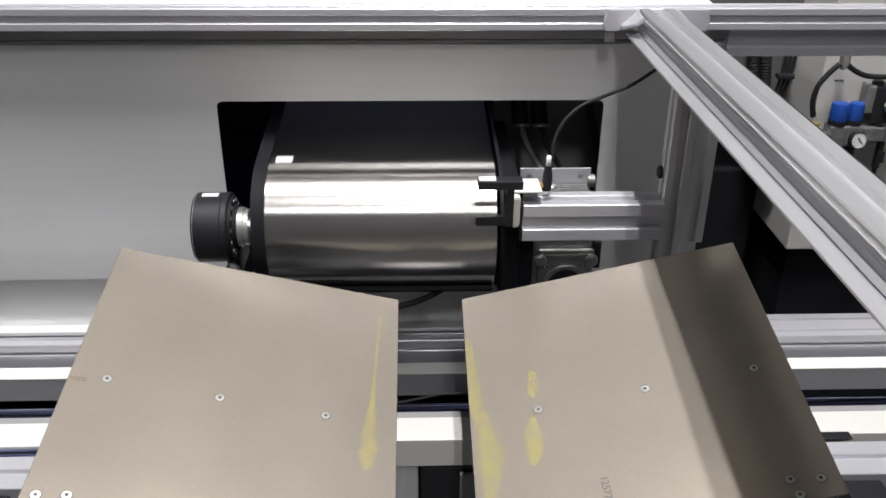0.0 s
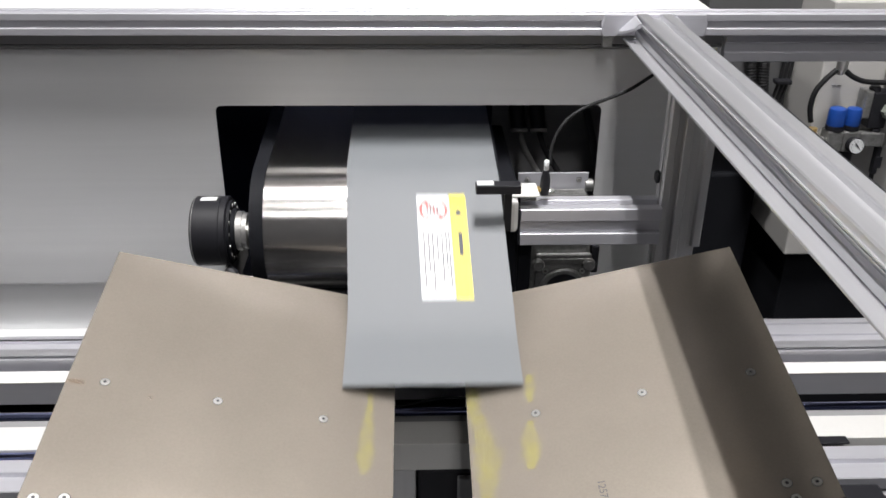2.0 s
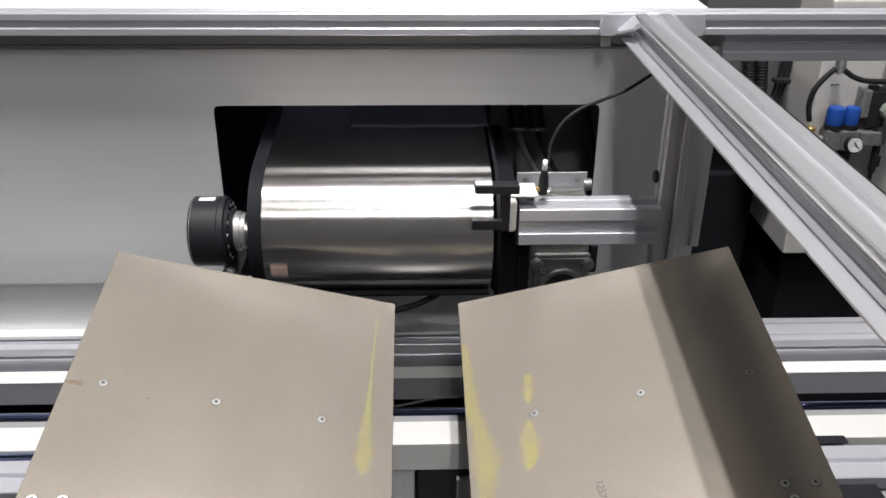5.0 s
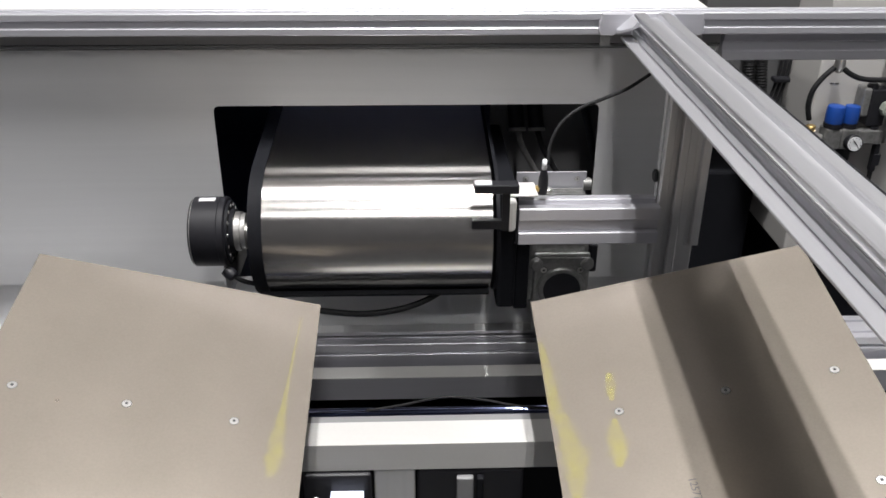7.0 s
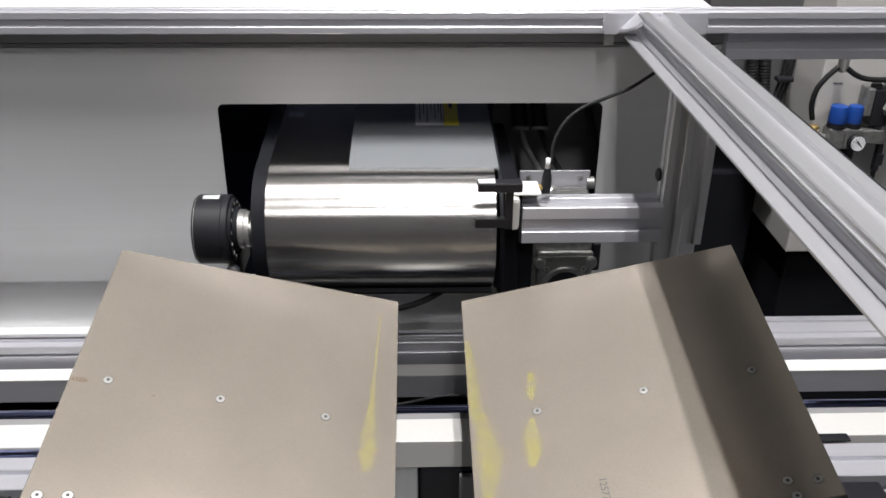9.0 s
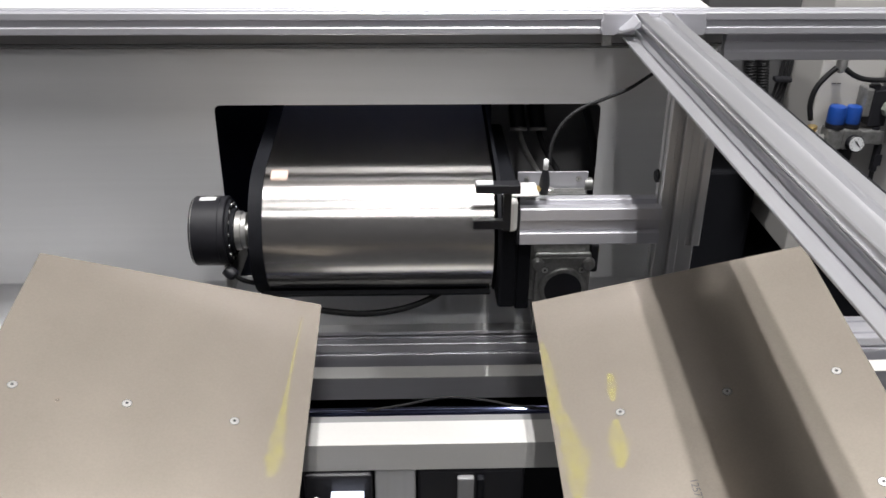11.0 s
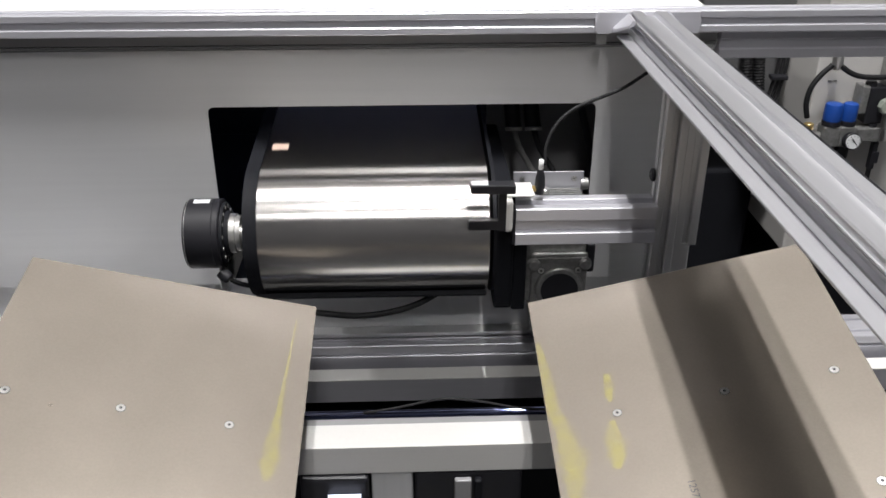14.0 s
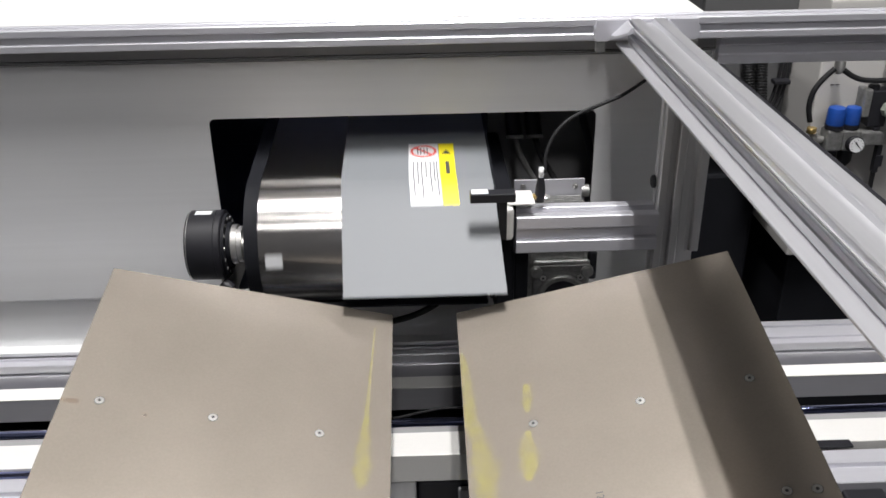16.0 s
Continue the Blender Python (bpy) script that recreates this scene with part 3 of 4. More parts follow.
# ---- cables under the drum ----
single("loose_cable", tube([(-0.25, 1.42, 0.905), (-0.16, 1.42, 0.885), (-0.08, 1.43, 0.874), (0.0, 1.44, 0.886), (0.06, 1.46, 0.912), (0.10, 1.50, 0.945)], 0.006), RUBBER, "black cable hanging under the drum", "cable")
single("rail_cable", tube([(-0.09, 1.288, 0.755), (-0.03, 1.288, 0.765), (0.05, 1.288, 0.782), (0.12, 1.288, 0.775), (0.20, 1.288, 0.757), (0.30, 1.29, 0.752)], 0.0022), RUBBER, "thin black cable lying along the rail", "cable")
single("floor_cable", tube([(1.2, 2.6, 0.3), (1.3, 2.55, 0.42), (1.45, 2.5, 0.40), (1.6, 2.45, 0.1)], 0.008), RUBBER, "black cable by the cabinet", "cable")

# ---- things under the rail ----
box_unit = thing("valve_block", (0.10, 1.2, 0.55), "black valve block under the rail", "valve block")
part("body", boxed(0.0, 0.19, 1.20, 1.30, 0.50, 0.69, 0.006), BLACK, box_unit)
part("cover", boxed(0.07, 0.10, 1.188, 1.1995, 0.52, 0.68, 0.003), GREY_PAINT, box_unit)
part("cover", boxed(0.105, 0.118, 1.186, 1.1995, 0.50, 0.68, 0.003), BLACK_METAL, box_unit)
ctrl = thing("control_unit", (-0.13, 1.2, 0.55), "small black control unit with a lit display under the rail", "control unit")
part("body", boxed(-0.20, -0.08, 1.19, 1.28, 0.50, 0.69, 0.006), BLACK, ctrl)
part("display", boxed(-0.152, -0.094, 1.168, 1.189, 0.640, 0.656, 0.001), SCREEN, ctrl, "lit display")
part("plug", turned(bmesh.new(), (-0.176, 1.17, 0.63), (0, -0.3, 1), [(0, 0.008), (0.03, 0.008), (0.034, 0.006)], 16), WHITE, ctrl, "", 30)
# Black sheet added to stand for the deep shade below the rails.
backing = single("shade_backing", boxed(-1.6, 2.3, 1.33, 1.345, 0.2, 0.66), BLACK_METAL, "black sheet added for the shade below the rails", "cover plate")

for cx, side in ((0.70, 1), (-0.66, -1)):
    carriage = thing("slide_carriage", (cx, 1.08, 0.70), "black slide carriage on the lower profile", "carriage", "slide carriages")
    part("body", boxed(cx - 0.035, cx + 0.03, 0.99, 1.050, 0.70, 0.782, 0.004), BLACK, carriage)
    part("cover", boxed(cx + 0.031, cx + 0.12, 0.99, 1.045, 0.70, 0.770, 0.003), GREY_PAINT, carriage)
    part("knob", turned(bmesh.new(), (cx + 0.075, 1.02, 0.7702), (0, 0, 1), [(0, 0.013), (0.006, 0.013), (0.008, 0.009)], 20), STEEL, carriage, "", 30)
    part("bracket", boxed(cx - 0.03, cx + 0.11, 1.051, 1.0995, 0.70, 0.715), BLACK_METAL, carriage)

# ---- pneumatics on the cabinet ----
cabinet = thing("white_cabinet", (1.4, 2.35, 0.6), "white painted electrical cabinet", "cabinet")
part("body", boxed(1.005, 1.9, 2.10, 2.6, 0.64, 1.32, 0.004), CABINET, cabinet)
part("base", boxed(1.03, 1.88, 2.14, 2.58, 0.0, 0.639, 0.004), BLACK_METAL, cabinet)
# Shaded left part of the pale panel, darkened by colour.
single("rear_cover", boxed(0.76, 1.004, 2.28, 2.30, 0.95, 1.50, 0.002), SHADE, "left part of the cabinet panel, its shade put into a dark grey", "panel")
single("dark_unit", boxed(0.62, 0.99, 2.32, 2.9, 0.0, 0.79, 0.01), BLACK_METAL, "dark machine unit standing behind", "machine unit")
tag = thing("cabinet_tag", (1.06, 2.099, 1.115), "small printed tag on the cabinet", "tag")
for k in range(2):
    part("text_bar", boxed(1.037 + 0.013 * k, 1.047 + 0.013 * k, 2.0985, 2.0995, 1.1135, 1.1155), INK, tag)

reg = thing("air_regulator", (1.08, 2.05, 0.95), "grey air service unit with two blue caps and a gauge", "air regulator")
for x, r in ((1.042, 0.0215), (1.083, 0.0185)):
    k = part("blue_cap", turned(bmesh.new(), (x, 2.05, 1.030), (0, 0, 1), [(0, r), (0.004, r * 1.03), (0.036, r * 1.0), (0.042, r * 0.9), (0.044, r * 0.6)], 20), BLUE, reg, "blue adjusting cap", 30)
    part("ring", turned(bmesh.new(), (x, 2.05, 1.018), (0, 0, 1), [(0, r * 1.05), (0.011, r * 1.05)], 20), BLACK, reg, "", 30)
    part("body", boxed(x - 0.021, x + 0.020, 2.03, 2.075, 0.965, 1.017, 0.004), CAST, reg)
    part("bowl", turned(bmesh.new(), (x, 2.052, 0.964), (0, 0, -1), [(0, 0.018), (0.03, 0.018), (0.042, 0.011), (0.05, 0.006)], 18), BLACK, reg, "", 30)
part("body", boxed(1.106, 1.165, 2.035, 2.075, 0.975, 1.012, 0.004), CAST, reg)
part("mount", boxed(1.03, 1.16, 2.0755, 2.0995, 0.98, 1.00, 0.002), STEEL, reg)
gauge = part("gauge", turned(bmesh.new(), (1.086, 2.03, 0.985), (0, -1, 0.15), [(0, 0.016), (0.006, 0.021), (0.020, 0.021), (0.022, 0.0185)], 28), BLACK, reg, "round pressure gauge", 30)
part("dial", turned(bmesh.new(), (1.086, 2.0075, 0.9884), (0, -1, 0.15), [(0, 0.018), (0.0006, 0.018)], 28), PAPER, gauge, "white dial")
part("needle", loft(bmesh.new(), [[(1.080, 2.0060, 0.996), (1.083, 2.0060, 0.998), (1.083, 2.0050, 0.998), (1.080, 2.0050, 0.996)], [(1.096, 2.0066, 0.979), (1.0965, 2.0066, 0.980), (1.0965, 2.0055, 0.980), (1.096, 2.0055, 0.979)]]), INK, gauge)
for k in range(9):
    a = radians(225 - 33.75 * k)
    part("tick", boxed(1.086 + 0.0145 * math.cos(a) - 0.0006, 1.086 + 0.0145 * math.cos(a) + 0.0006, 2.0045, 2.0055, 0.9884 + 0.0145 * math.sin(a) - 0.0012, 0.9884 + 0.0145 * math.sin(a) + 0.0012), INK, gauge)
valve = thing("shutoff_valve", (1.17, 2.05, 0.95), "grey shut-off valve with a black handle", "valve")
part("body", boxed(1.122, 1.166, 2.045, 2.085, 1.02, 1.113, 0.004), BLACK, valve)
part("side_block", boxed(1.102, 1.1215, 2.045, 2.090, 1.045, 1.116, 0.004), CAST, valve)
part("cap", turned(bmesh.new(), (1.128, 2.062, 1.1135), (0, 0, 1), [(0, 0.014), (0.008, 0.014), (0.012, 0.010)], 20), BLACK, valve, "", 30)
part("knob", turned(bmesh.new(), (1.163, 2.044, 1.068), (0, -1, 0.1), [(0, 0.013), (0.006, 0.021), (0.024, 0.021), (0.026, 0.018)], 8), VALVE_GREY, valve, "green-grey square knob", 30)
part("top_block", boxed(1.158, 1.205, 2.045, 2.090, 1.122, 1.190, 0.004), CAST, valve)
part("top_slot", boxed(1.171, 1.179, 2.0435, 2.0445, 1.135, 1.172), BLACK, valve)
part("neck", turned(bmesh.new(), (1.148, 2.05, 0.985), (0, 0, 1), [(0, 0.010), (0.034, 0.010)], 16), BLACK, valve, "", 30)
part("stem", turned(bmesh.new(), (1.185, 2.05, 0.975), (0, 0, 1), [(0, 0.008), (0.03, 0.008), (0.034, 0.012), (0.146, 0.012)], 16), STEEL, valve, "", 30)
part("tail", boxed(1.158, 1.172, 2.04, 2.06, 0.90, 0.9745, 0.004), BLACK, valve)
part("hanging_tag", boxed(1.148, 1.166, 2.02, 2.024, 0.925, 0.955, 0.001), BLACK, valve)
fitting = thing("brass_fitting", (1.0, 2.06, 0.99), "small brass fitting with elbow", "fitting")
part("elbow", tube([(1.018, 2.05, 0.99), (1.0, 2.05, 0.995), (0.99, 2.045, 1.01)], 0.009), STEEL, fitting)
part("nut", turned(bmesh.new(), (0.985, 2.045, 1.01), (0, 0, 1), [(0, 0.012), (0.014, 0.012)], 6), BRASS, fitting, "brass nut")
single("air_hose", tube([(0.979, 2.050, 1.037), (0.970, 2.050, 1.076), (0.975, 2.050, 1.114), (0.994, 2.050, 1.145), (1.017, 2.050, 1.169)], 0.0066), RUBBER, "black air hose curving up to a fitting", "hose", "air hoses")
single("air_hose", tube([(1.033, 2.050, 1.169), (1.066, 2.050, 1.148), (1.103, 2.050, 1.138), (1.179, 2.050, 1.137)], 0.0066), RUBBER, "black air hose running along the cabinet", "hose", "air hoses")
single("air_hose", tube([(1.165, 2.05, 0.905), (1.163, 2.045, 0.85), (1.17, 2.05, 0.78), (1.18, 2.07, 0.65)], 0.006), RUBBER, "thin black hose hanging from the valve", "hose", "air hoses")
single("hose_tee", turned(bmesh.new(), (1.030, 2.055, 1.155), (0, 0, 1), [(0, 0.007), (0.012, 0.013), (0.040, 0.013), (0.045, 0.009)], 18), STEEL, "bright steel tee joining two air hoses", "fitting", smooth=30)
for pts in ([(0.878, 2.250, 1.201), (0.884, 2.250, 1.127), (0.893, 2.240, 1.038), (0.925, 2.230, 0.947), (0.955, 2.220, 0.786)], [(0.910, 2.250, 1.201), (0.917, 2.250, 1.127), (0.926, 2.240, 1.038), (0.957, 2.230, 0.947), (0.985, 2.220, 0.786)]):
    hose = thing("corrugated_hose", pts[0], "black corrugated cable conduit", "conduit", "corrugated conduits")
    part("core", tube(pts, 0.013, 12), RUBBER, hose)
    rip = bmesh.new()
    for i in range(46):
        f = i / 46 * 3.999
        a, b = Vector(pts[int(f)]), Vector(pts[int(f) + 1])
        turned(rip, a.lerp(b, f - int(f)), b - a, [(0, 0.0135), (0.002, 0.016), (0.004, 0.016), (0.006, 0.0135)], 12)
    tagged(part("rib", rip, RUBBER, hose), kind="stuff")
for pts in ([(0.964, 2.250, 1.201), (0.970, 2.250, 1.126), (0.955, 2.240, 1.045), (0.925, 2.230, 0.970), (0.881, 2.220, 0.836)], [(0.975, 2.250, 1.201), (0.982, 2.250, 1.126), (0.967, 2.240, 1.045), (0.937, 2.230, 0.970), (0.894, 2.220, 0.836)], [(0.987, 2.250, 1.200), (0.994, 2.250, 1.126), (0.979, 2.240, 1.045), (0.949, 2.230, 0.970), (0.906, 2.220, 0.836)]):
    single("air_tube", tube(pts, 0.0042), RUBBER, "slim black air tube beside the conduit", "hose", "air tubes")
single("tube_clip", boxed(0.948, 0.992, 2.222, 2.25, 1.079, 1.091, 0.003), BLACK, "black clip holding the air tubes", "clip")

# ---- the sliding chute plates ----
PITCH, TILT = radians(11), radians(13.1)
DOWN = Vector((0, -math.cos(PITCH), -math.sin(PITCH)))
CLOSED_L, CLOSED_R = Vector((-0.034, 1.30, 0.972)), Vector((0.074, 1.30, 0.972))


def chute(inner, side, name, screws, stains, note):
    """A bent sheet plate. inner: its rear inner corner; side -1 or 1: the way it rises."""
    out = Vector((side * math.cos(TILT), 0, math.sin(TILT)))
    n = out.cross(DOWN).normalized()
    n = n if n.z > 0 else -n
    c = thing(name, inner, note, "chute plate", "chute plates")
    at = lambda a, b, h=0.0: inner + out * a + DOWN * b + n * h
    W, D, T = 0.465, 0.50, 0.003
    ring = [[at(0.0006, b, -T), at(0, b, -T + 0.0006), at(0, b, -0.0006), at(0.0006, b, 0), at(W - 0.0006, b, 0), at(W, b, -0.0006), at(W, b, -T)] for b in (0, D)]
    bm = loft(bmesh.new(), ring)
    for f in bm.faces:
        f.smooth = False
    part("plate", bm, PLATE, c)
    part("carrier", loft(bmesh.new(), [[at(0.09, b, -T - 0.001), at(0.42, b, -T - 0.001), at(0.42, b, -T - 0.02), at(0.09, b, -T - 0.02)] for b in (0.22, 0.30)]), ALU, c)
    part("slide_block", boxed(inner.x + side * 0.24 - 0.06, inner.x + side * 0.24 + 0.06, 0.99, 1.09, 0.7555, 0.950), BLACK_METAL, c)
    part("slide_foot", boxed(inner.x + side * 0.24 - 0.06, inner.x + side * 0.24 + 0.06, 0.99, 1.26, 0.7535, 0.755), BLACK_METAL, c)
    for a, b, mat in screws:
        screw(at(a, b), n, 0.0064, c, "screw", mat)
    for pts, grow in [(pts, g) for pts in stains for g in (1.35, 1.0, 0.62)]:
        bm = bmesh.new()
        left, right = [], []
        for a, b, w in pts:
            k = 1 + 0.4 * noise.noise((a * 90, b * 70, side + grow))
            left.append(at(max(0.001, a - w * k * grow), b, 0.0009 - 0.0003 * grow))
            right.append(at(a + w * (2 - k) * grow, b, 0.0009 - 0.0003 * grow))
        vs = [[bm.verts.new(p) for p in row] for row in (left, right)]
        for i in range(len(left) - 1):
            bm.faces.new((vs[0][i], vs[1][i], vs[1][i + 1], vs[0][i + 1]))
        part("residue", bm, STAIN, c, "yellow adhesive residue")
    return c, at, n, out


def mark_on(c, at, name, a0, a1, b0, b1, mat, note):
    bm = bmesh.new()
    bm.faces.new([bm.verts.new(at(a, b, 0.0004)) for a, b in ((a0, b0), (a0 + 0.3 * (a1 - a0), b0 - 0.002), (a1, b0 + 0.001), (a1, b1 - 0.001), (a0 + 0.4 * (a1 - a0), b1 + 0.001), (a0, b1))])
    part(name, bm, mat, c, note)


def smear(rows, n=14):
    """Fills in a smear between (a, b, half width) rows."""
    out = []
    for (a0, b0, w0), (a1, b1, w1) in zip(rows, rows[1:]):
        for k in range(n):
            t = k / n
            out.append((a0 + (a1 - a0) * t, b0 + (b1 - b0) * t, w0 + (w1 - w0) * t))
    return out + [rows[-1]]


left_plate, l_at, l_n, l_out = chute(CLOSED_L, -1, "chute_plate", [(0.414, 0.279, None), (0.257, 0.279, None), (0.105, 0.279, None), (0.412, 0.472, None), (0.447, 0.478, None)],
                       [smear([(0.030, 0.04, 0.0010), (0.036, 0.18, 0.0024), (0.038, 0.24, 0.004), (0.040, 0.30, 0.009), (0.043, 0.34, 0.0105), (0.044, 0.365, 0.004)])],
                       "beige blasted stainless chute plate with countersunk screws")
mark_on(left_plate, l_at, "scuff", 0.440, 0.464, 0.284, 0.290, SCUFF, "brown scuff mark")
mark_on(left_plate, l_at, "scuff", 0.346, 0.352, 0.292, 0.295, SCUFF, "brown scuff mark")
right_plate, r_at, r_n, r_out = chute(CLOSED_R, 1, "chute_plate", [(0.102, 0.273, None), (0.259, 0.274, None), (0.416, 0.276, None), (0.404, 0.466, None), (0.440, 0.472, None), (0.408, 0.490, None)],
                       [smear([(0.005, 0.10, 0.003), (0.008, 0.16, 0.007), (0.010, 0.24, 0.009), (0.020, 0.29, 0.010), (0.026, 0.34, 0.017), (0.022, 0.39, 0.010), (0.018, 0.41, 0.004)]),
                        smear([(0.100, 0.195, 0.005), (0.098, 0.23, 0.007), (0.096, 0.25, 0.003)]), smear([(0.092, 0.285, 0.004), (0.090, 0.32, 0.011), (0.088, 0.345, 0.012), (0.086, 0.37, 0.004)])],
                       "beige blasted stainless chute plate with yellow residue marks")

mark = bpy.data.curves.new("stamped_number", "FONT")
mark.body, mark.size, mark.extrude = "12577", 0.0145, 0.0001
stamp = new("stamped_number", mark)
depsgraph = bpy.context.evaluated_depsgraph_get()
stamp_mesh = bpy.data.meshes.new_from_object(stamp.evaluated_get(depsgraph))
bpy.data.objects.remove(stamp)
stamp_mesh.materials.append(INK)
stamped = new("stamped_number", stamp_mesh)
stamped.parent = right_plate
basis = Matrix((DOWN, r_out, r_n)).transposed().to_4x4()
basis = basis if basis.determinant() > 0 else Matrix((DOWN, -r_out, r_n)).transposed().to_4x4()
stamped.matrix_basis = Matrix.Translation(r_at(0.170, 0.408, 0.0004) - CLOSED_R) @ basis
tagged(stamped, "small dark stamped number")

# ---- the metal sheets, each of hinged strips, and the belt's stickers ----
LENGTH, STRIPS, SX0, SX1 = 0.728, 39, -0.136, 0.136
STEP = LENGTH / STRIPS
LEAVE = radians(14)
LEFT_DRUM = AXLE - UPHILL * (math.sin(LEAVE) * R) + UPWARD * (math.cos(LEAVE) * R)
OFF = (-UPHILL * math.cos(LEAVE) - UPWARD * math.sin(LEAVE)).normalized()
LANDED = Vector((0, 1.17, 0.974 - 0.13 * math.tan(PITCH) + 0.026))


def sagging(t, k=0.1):
    a, b, c, d = LEFT_DRUM, LEFT_DRUM + OFF * k, LANDED - DOWN * k, LANDED
    return a * (1 - t) ** 3 + b * (3 * t * (1 - t) ** 2) + c * (3 * t * t * (1 - t)) + d * t ** 3


SAG = [sagging(k / 60) for k in range(61)]
SAG_AT = [0.0]
for p, q in zip(SAG, SAG[1:]):
    SAG_AT.append(SAG_AT[-1] + (q - p).length)


def sheet_path(s):
    """The sheets' way: down the belt (s below 0), over the drum, off it and along the chute."""
    lift = UPWARD * 0.0015
    if s < 0:
        p = AXLE + UPWARD * R - UPHILL * s + lift
    elif s < LEAVE * R:
        p = AXLE - UPHILL * (math.sin(s / R) * (R + 0.0015)) + UPWARD * (math.cos(s / R) * (R + 0.0015))
    elif s - LEAVE * R < SAG_AT[-1]:
        d = s - LEAVE * R
        p = Vector([float(np.interp(d, SAG_AT, [q[i] for q in SAG])) for i in range(3)]) + lift
    else:
        p = LANDED + DOWN * (s - LEAVE * R - SAG_AT[-1]) + lift
    return p + Vector((0.012 + 0.012 * min(1, max(0, s / 0.3)), 0, 0))


SHEET_HOME = Vector((0, 2.6, 1.0))
LABEL = (0.177, 0.383, -0.014, 0.072)   # from the leading edge, and across


def label_pieces():
    """Flat pieces of the warning label: corners (distance behind the leading edge, x), height, material slot."""
    near, far, x0, x1 = LABEL
    xm = x0 + 0.66 * (x1 - x0)
    pieces = []

    def rect(a0, a1, b0, b1, h, m):
        pieces.append(([(a0, b0), (a0, b1), (a1, b1), (a1, b0)], h, m))
    rect(near, far, x0, xm - 0.0005, 1, 0)
    rect(near, far, xm + 0.0005, x1, 1, 1)
    cx, ca, r = (x0 + xm) / 2, far - 0.032, 0.025
    for k in range(40):
        a, b = 2 * math.pi * k / 40, 2 * math.pi * (k + 1) / 40
        pieces.append(([(ca + q * r * math.sin(t), cx + q * r * math.cos(t)) for q, t in ((1, a), (1, b), (0.8, b), (0.8, a))], 2, 2))
    for k in range(10):
        t0, t1 = -0.8 + 0.16 * k, -0.8 + 0.16 * (k + 1)
        pieces.append(([(ca + t0 * r * 0.7 + 0.002, cx - t0 * r * 0.7 + 0.002), (ca + t1 * r * 0.7 + 0.002, cx - t1 * r * 0.7 + 0.002), (ca + t1 * r * 0.7 - 0.002, cx - t1 * r * 0.7 - 0.002), (ca + t0 * r * 0.7 - 0.002, cx - t0 * r * 0.7 - 0.002)], 2, 2))
    for k in range(4):
        rect(ca - 0.012, ca + 0.013, cx - 0.012 + 0.006 * k, cx - 0.010 + 0.006 * k, 3, 3)
    for k, (u, length) in enumerate(((0.008, 0.11), (0.016, 0.08), (0.023, 0.12), (0.031, 0.06), (0.039, 0.10), (0.046, 0.075), (0.051, 0.11))):
        rect(far - 0.075 - length, far - 0.075, x0 + u, x0 + u + 0.0018, 2, 3)
    xc = (xm + x1) / 2
    for k in range(4):
        rect(far - 0.045 + 0.004 * k, far - 0.041 + 0.004 * k, xc - 0.008 + 0.002 * k, xc + 0.008 - 0.002 * k, 2, 3)
    rect(far - 0.125, far - 0.075, xc - 0.003, xc + 0.004, 2, 3)
    return pieces


def clip(poly, lo, hi):
    """Keeps the part of a polygon between two distances."""
    for bound, sign in ((lo, 1), (hi, -1)):
        out = []
        for (a0, b0), (a1, b1) in zip(poly, poly[1:] + poly[:1]):
            in0, in1 = sign * (a0 - bound) >= 0, sign * (a1 - bound) >= 0
            if in0:
                out.append((a0, b0))
            if in0 != in1:
                t = (bound - a0) / (a1 - a0)
                out.append((bound, b0 + (b1 - b0) * t))
        poly = out
        if len(poly) < 3:
            return []
    return poly


strip_mesh = bpy.data.meshes.new("strip")
bm = boxed(SX0, SX1, -STEP / 2 - 0.0002, STEP / 2 + 0.0002, -0.0006, 0.0006)
bm.to_mesh(strip_mesh)
bm.free()
strip_mesh.materials.append(SHEET)
label_meshes = {}
for i in range(STRIPS):
    lo, hi = i * STEP, (i + 1) * STEP
    bm = bmesh.new()
    for poly, h, m in label_pieces():
        poly = clip(poly, lo, hi)
        if len(poly) >= 3:
            vs = [bm.verts.new((x, a - (lo + hi) / 2, 0.0006 + 0.0002 * h)) for a, x in poly]
            f = bm.faces.new(vs)
            f.material_index = m
            f.normal_update()
            if f.normal.z < 0:
                f.normal_flip()
    for slot, (name, mat) in enumerate((("label_field", PAPER), ("label_band", YELLOW), ("label_ring", RED), ("label_text", INK))):
        one = bm.copy()
        bmesh.ops.delete(one, geom=[f for f in one.faces if f.material_index != slot], context="FACES")
        if one.faces:
            for f in one.faces:
                f.material_index = 0
            me = bpy.data.meshes.new(name)
            one.to_mesh(me)
            me.materials.append(mat)
            label_meshes.setdefault(i, []).append(me)
        one.free()
    bm.free()


def metal_sheet():
    ob = thing("metal_sheet", SHEET_HOME, "grey coated metal sheet with a white and yellow warning label", "metal sheet", "passing metal sheets")
    for i in range(STRIPS):
        s = new("strip", strip_mesh)
        s.parent = ob
        for me in label_meshes.get(i, ()):
            new(me.name.split(".")[0], me).parent = s
    return ob


sheets = [metal_sheet() for k in range(5)]


def sticker(mat, label):
    bm = boxed(-0.257, -0.227, -0.012, 0.012, 0.0004, 0.0008)
    return single("belt_sticker", bm, mat, label, "sticker", "belt stickers")


stickers = [sticker(PINK, "faded pink sticker on the steel belt"), sticker(PAPER, "worn white sticker on the steel belt")]

SHEET_START = (0.0, 3.93, 7.64, 10.89, 14.28)
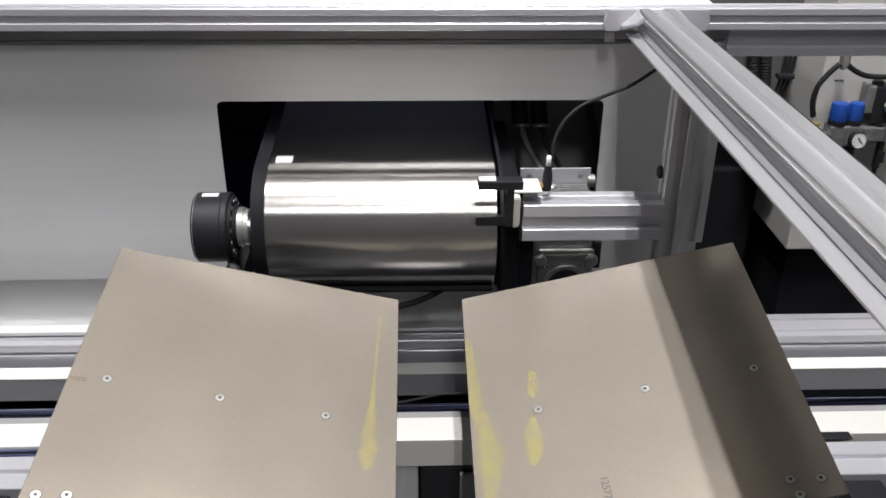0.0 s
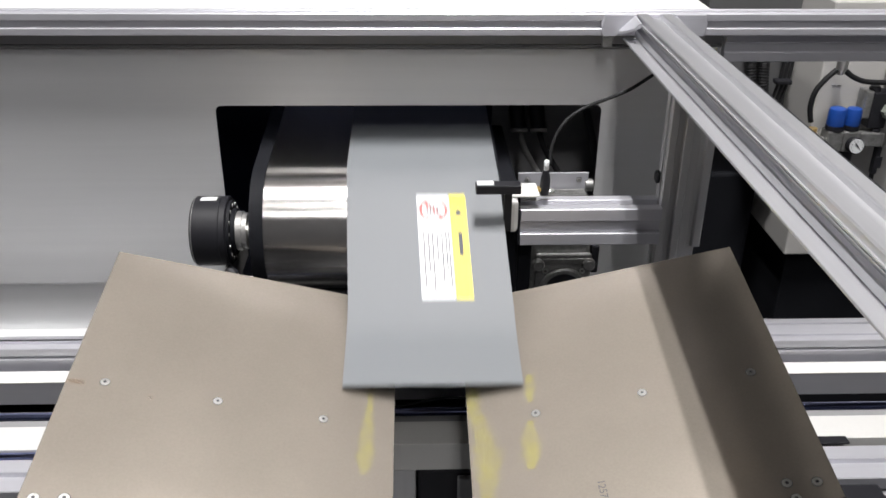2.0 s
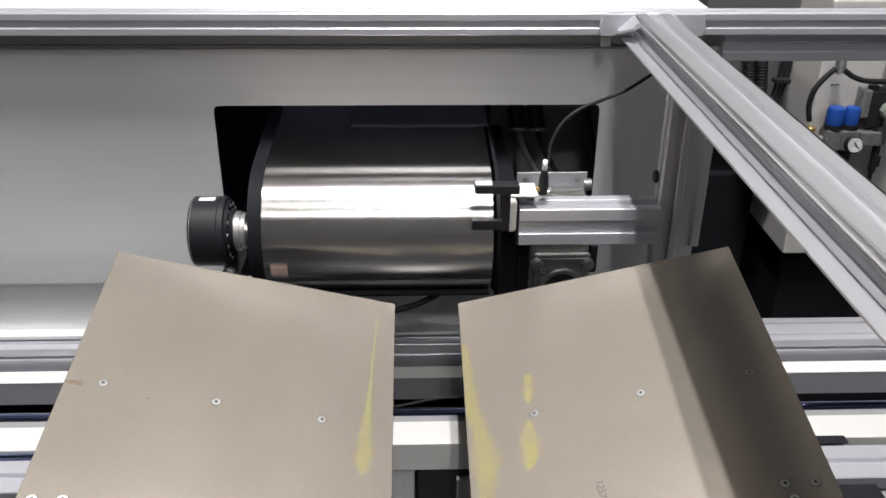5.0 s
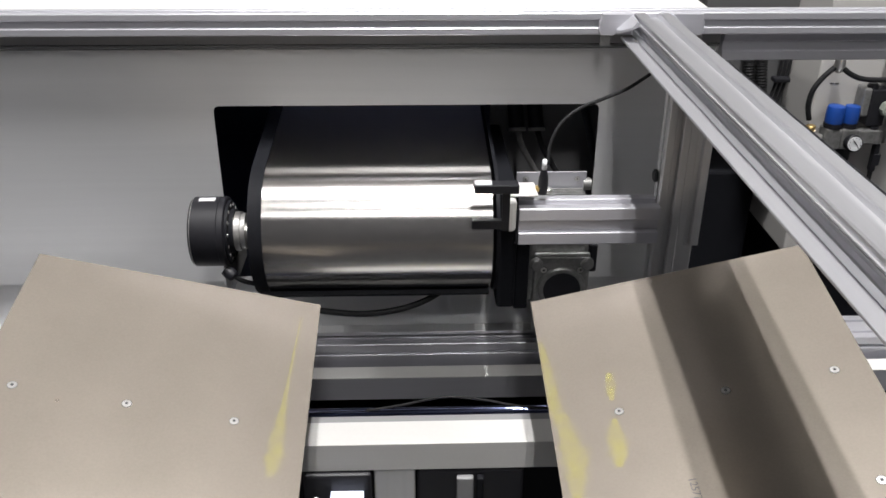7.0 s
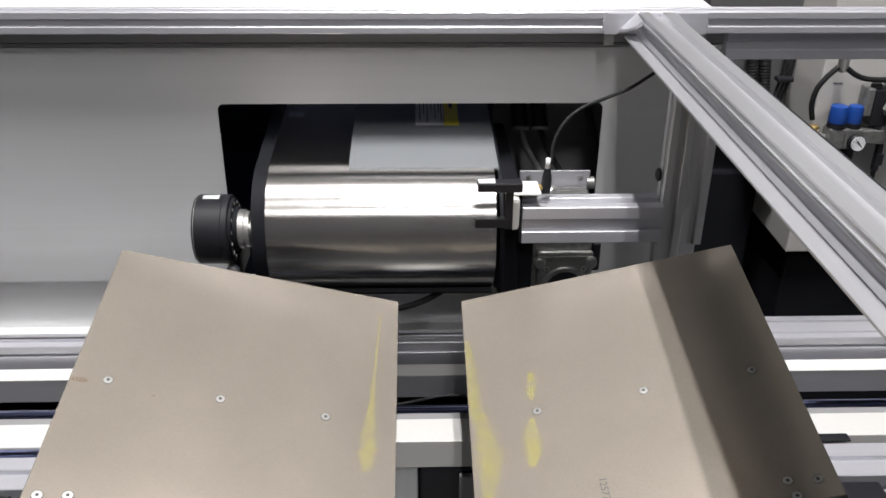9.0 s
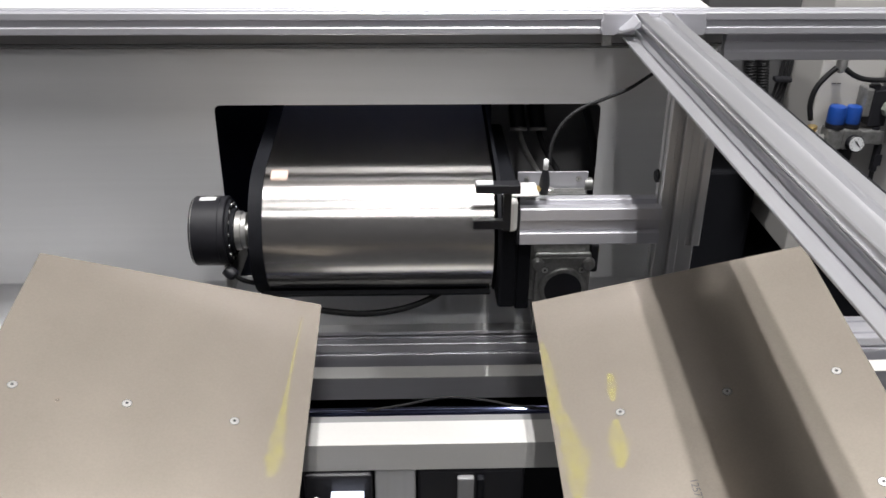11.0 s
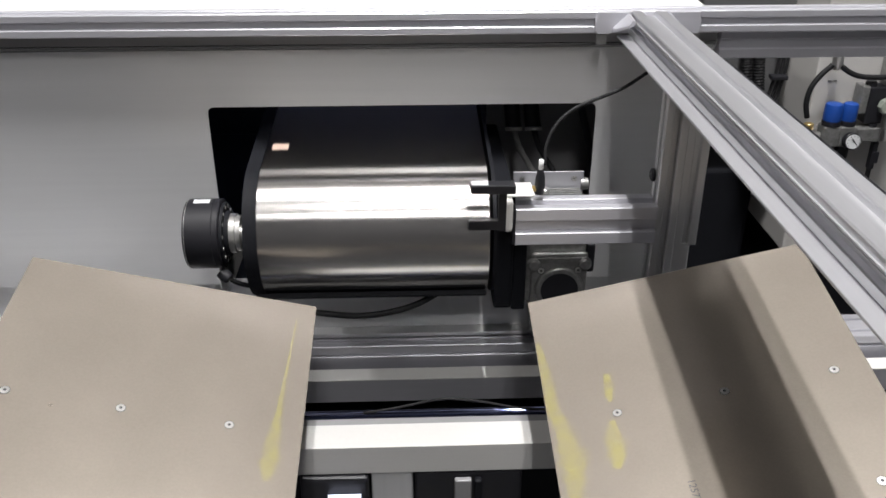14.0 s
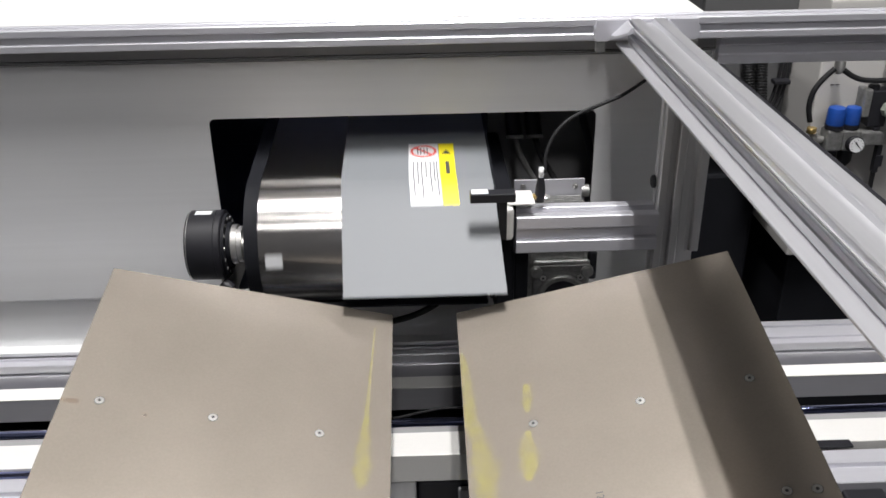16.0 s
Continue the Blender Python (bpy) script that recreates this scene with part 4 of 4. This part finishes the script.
# leading edge along the way, and the fall, by the time since a sheet's own start
LEADS = ((0.0, -0.85), (0.3, -0.66), (1.06, -0.167), (1.16, -0.107), (1.3, -0.025), (1.4, 0.037), (1.5, 0.097), (1.6, 0.166), (1.7, 0.243), (1.8, 0.318), (1.9, 0.390), (2.0, 0.462),
         (2.1, 0.530), (2.2, 0.596), (2.3, 0.657), (2.4, 0.712), (2.5, 0.764), (2.56, 0.833), (2.62, 0.900), (2.7, 0.961), (2.76, 1.020), (2.82, 1.068), (2.9, 1.108), (3.0, 1.138), (3.12, 1.158), (3.3, 1.158))
FALLS = ((2.66, 0.0), (2.7, 0.004), (2.76, 0.045), (2.82, 0.12), (2.9, 0.29), (3.0, 0.55), (3.12, 0.80))
TURNS = ((0.0, -0.006), (3.11, 1.0), (6.26, 2.0), (9.38, 3.0), (11.0, 3.495), (14.17, 4.485), (15.7, 5.0), (16.0, 5.095))   # turns of the belt
OPENS = (2.515, 2.515 + 3.93, 2.515 + 7.64, 2.515 + 10.91)
SHUTS = (3.59, 7.53, 11.17, 14.485)


def strip_poses(lead, drop, lift):
    edges = [sheet_path(lead - i * STEP) for i in range(STRIPS + 1)]
    poses = []
    for a, b in zip(edges, edges[1:]):
        f = a - b
        mid = (a + b) / 2 - SHEET_HOME + UPWARD * lift
        poses.append(pose(mid.x, mid.y, mid.z - drop, math.degrees(math.atan2(-f.z, -f.y))))
    return poses


def motions():
    times, leads = [t for t, s in LEADS], [s for t, s in LEADS]
    fall_t, fall_d = [t for t, d in FALLS], [d for t, d in FALLS]
    for k, ob in enumerate(sheets):
        ticks = sorted({round(SHEET_START[k] + t, 3) for t in times} | {0.0, 16.0})
        ticks = [t for t in ticks if 0 <= t <= 16]
        rows = [[] for i in range(STRIPS)]
        for t in ticks:
            own = t - SHEET_START[k]
            lead = float(np.interp(own, times, leads))
            drop = float(np.interp(own, fall_t, fall_d))
            lift = 0.004 * k * min(1, max(0, (-0.25 - lead) / 0.5)) + (0.004 * k * min(1, drop / 0.8))
            for i, m in enumerate(strip_poses(lead, drop, lift)):
                rows[i].append((t, m))
        strips = [c for c in ob.children if c.name.startswith("strip")]
        for s, r in zip(strips, rows):
            walk(s, r)
    for ob, way in ((left_plate, -0.127), (right_plate, 0.125)):
        home = Vector(ob.location)
        rows = [(0.0, 0.0)]
        for t0, h in zip(OPENS, SHUTS):
            rows += [(t0, 0.0), (t0 + 0.085, 0.24), (t0 + 0.145, 0.52), (t0 + 0.205, 0.90), (t0 + 0.265, 1.0)]
            rows += [(h - 0.115, 1.0), (h - 0.05, 0.22), (h, 0.5), (h + 0.05, 0.80), (h + 0.115, 1.0)]
            for j in range(4):
                rows[-4 + j] = (rows[-4 + j][0], 1 - rows[-4 + j][1])
        rows.append((16.0, 0.0))
        walk(ob, [(t, pose(home.x + way * f, home.y, home.z)) for t, f in rows])
    turn_t, turn_n = [t for t, n in TURNS], [n for t, n in TURNS]
    for k, ob in enumerate(stickers):
        rows = []
        for i in range(161):
            t = i * 0.1
            p, a = on_loop(RUN + LOOP * (float(np.interp(t, turn_t, turn_n)) - (0.48, 0.0)[k]))
            rows.append((t, pose(0, p.y, p.z, math.degrees(SLOPE + a))))
        walk(ob, rows)


motions()
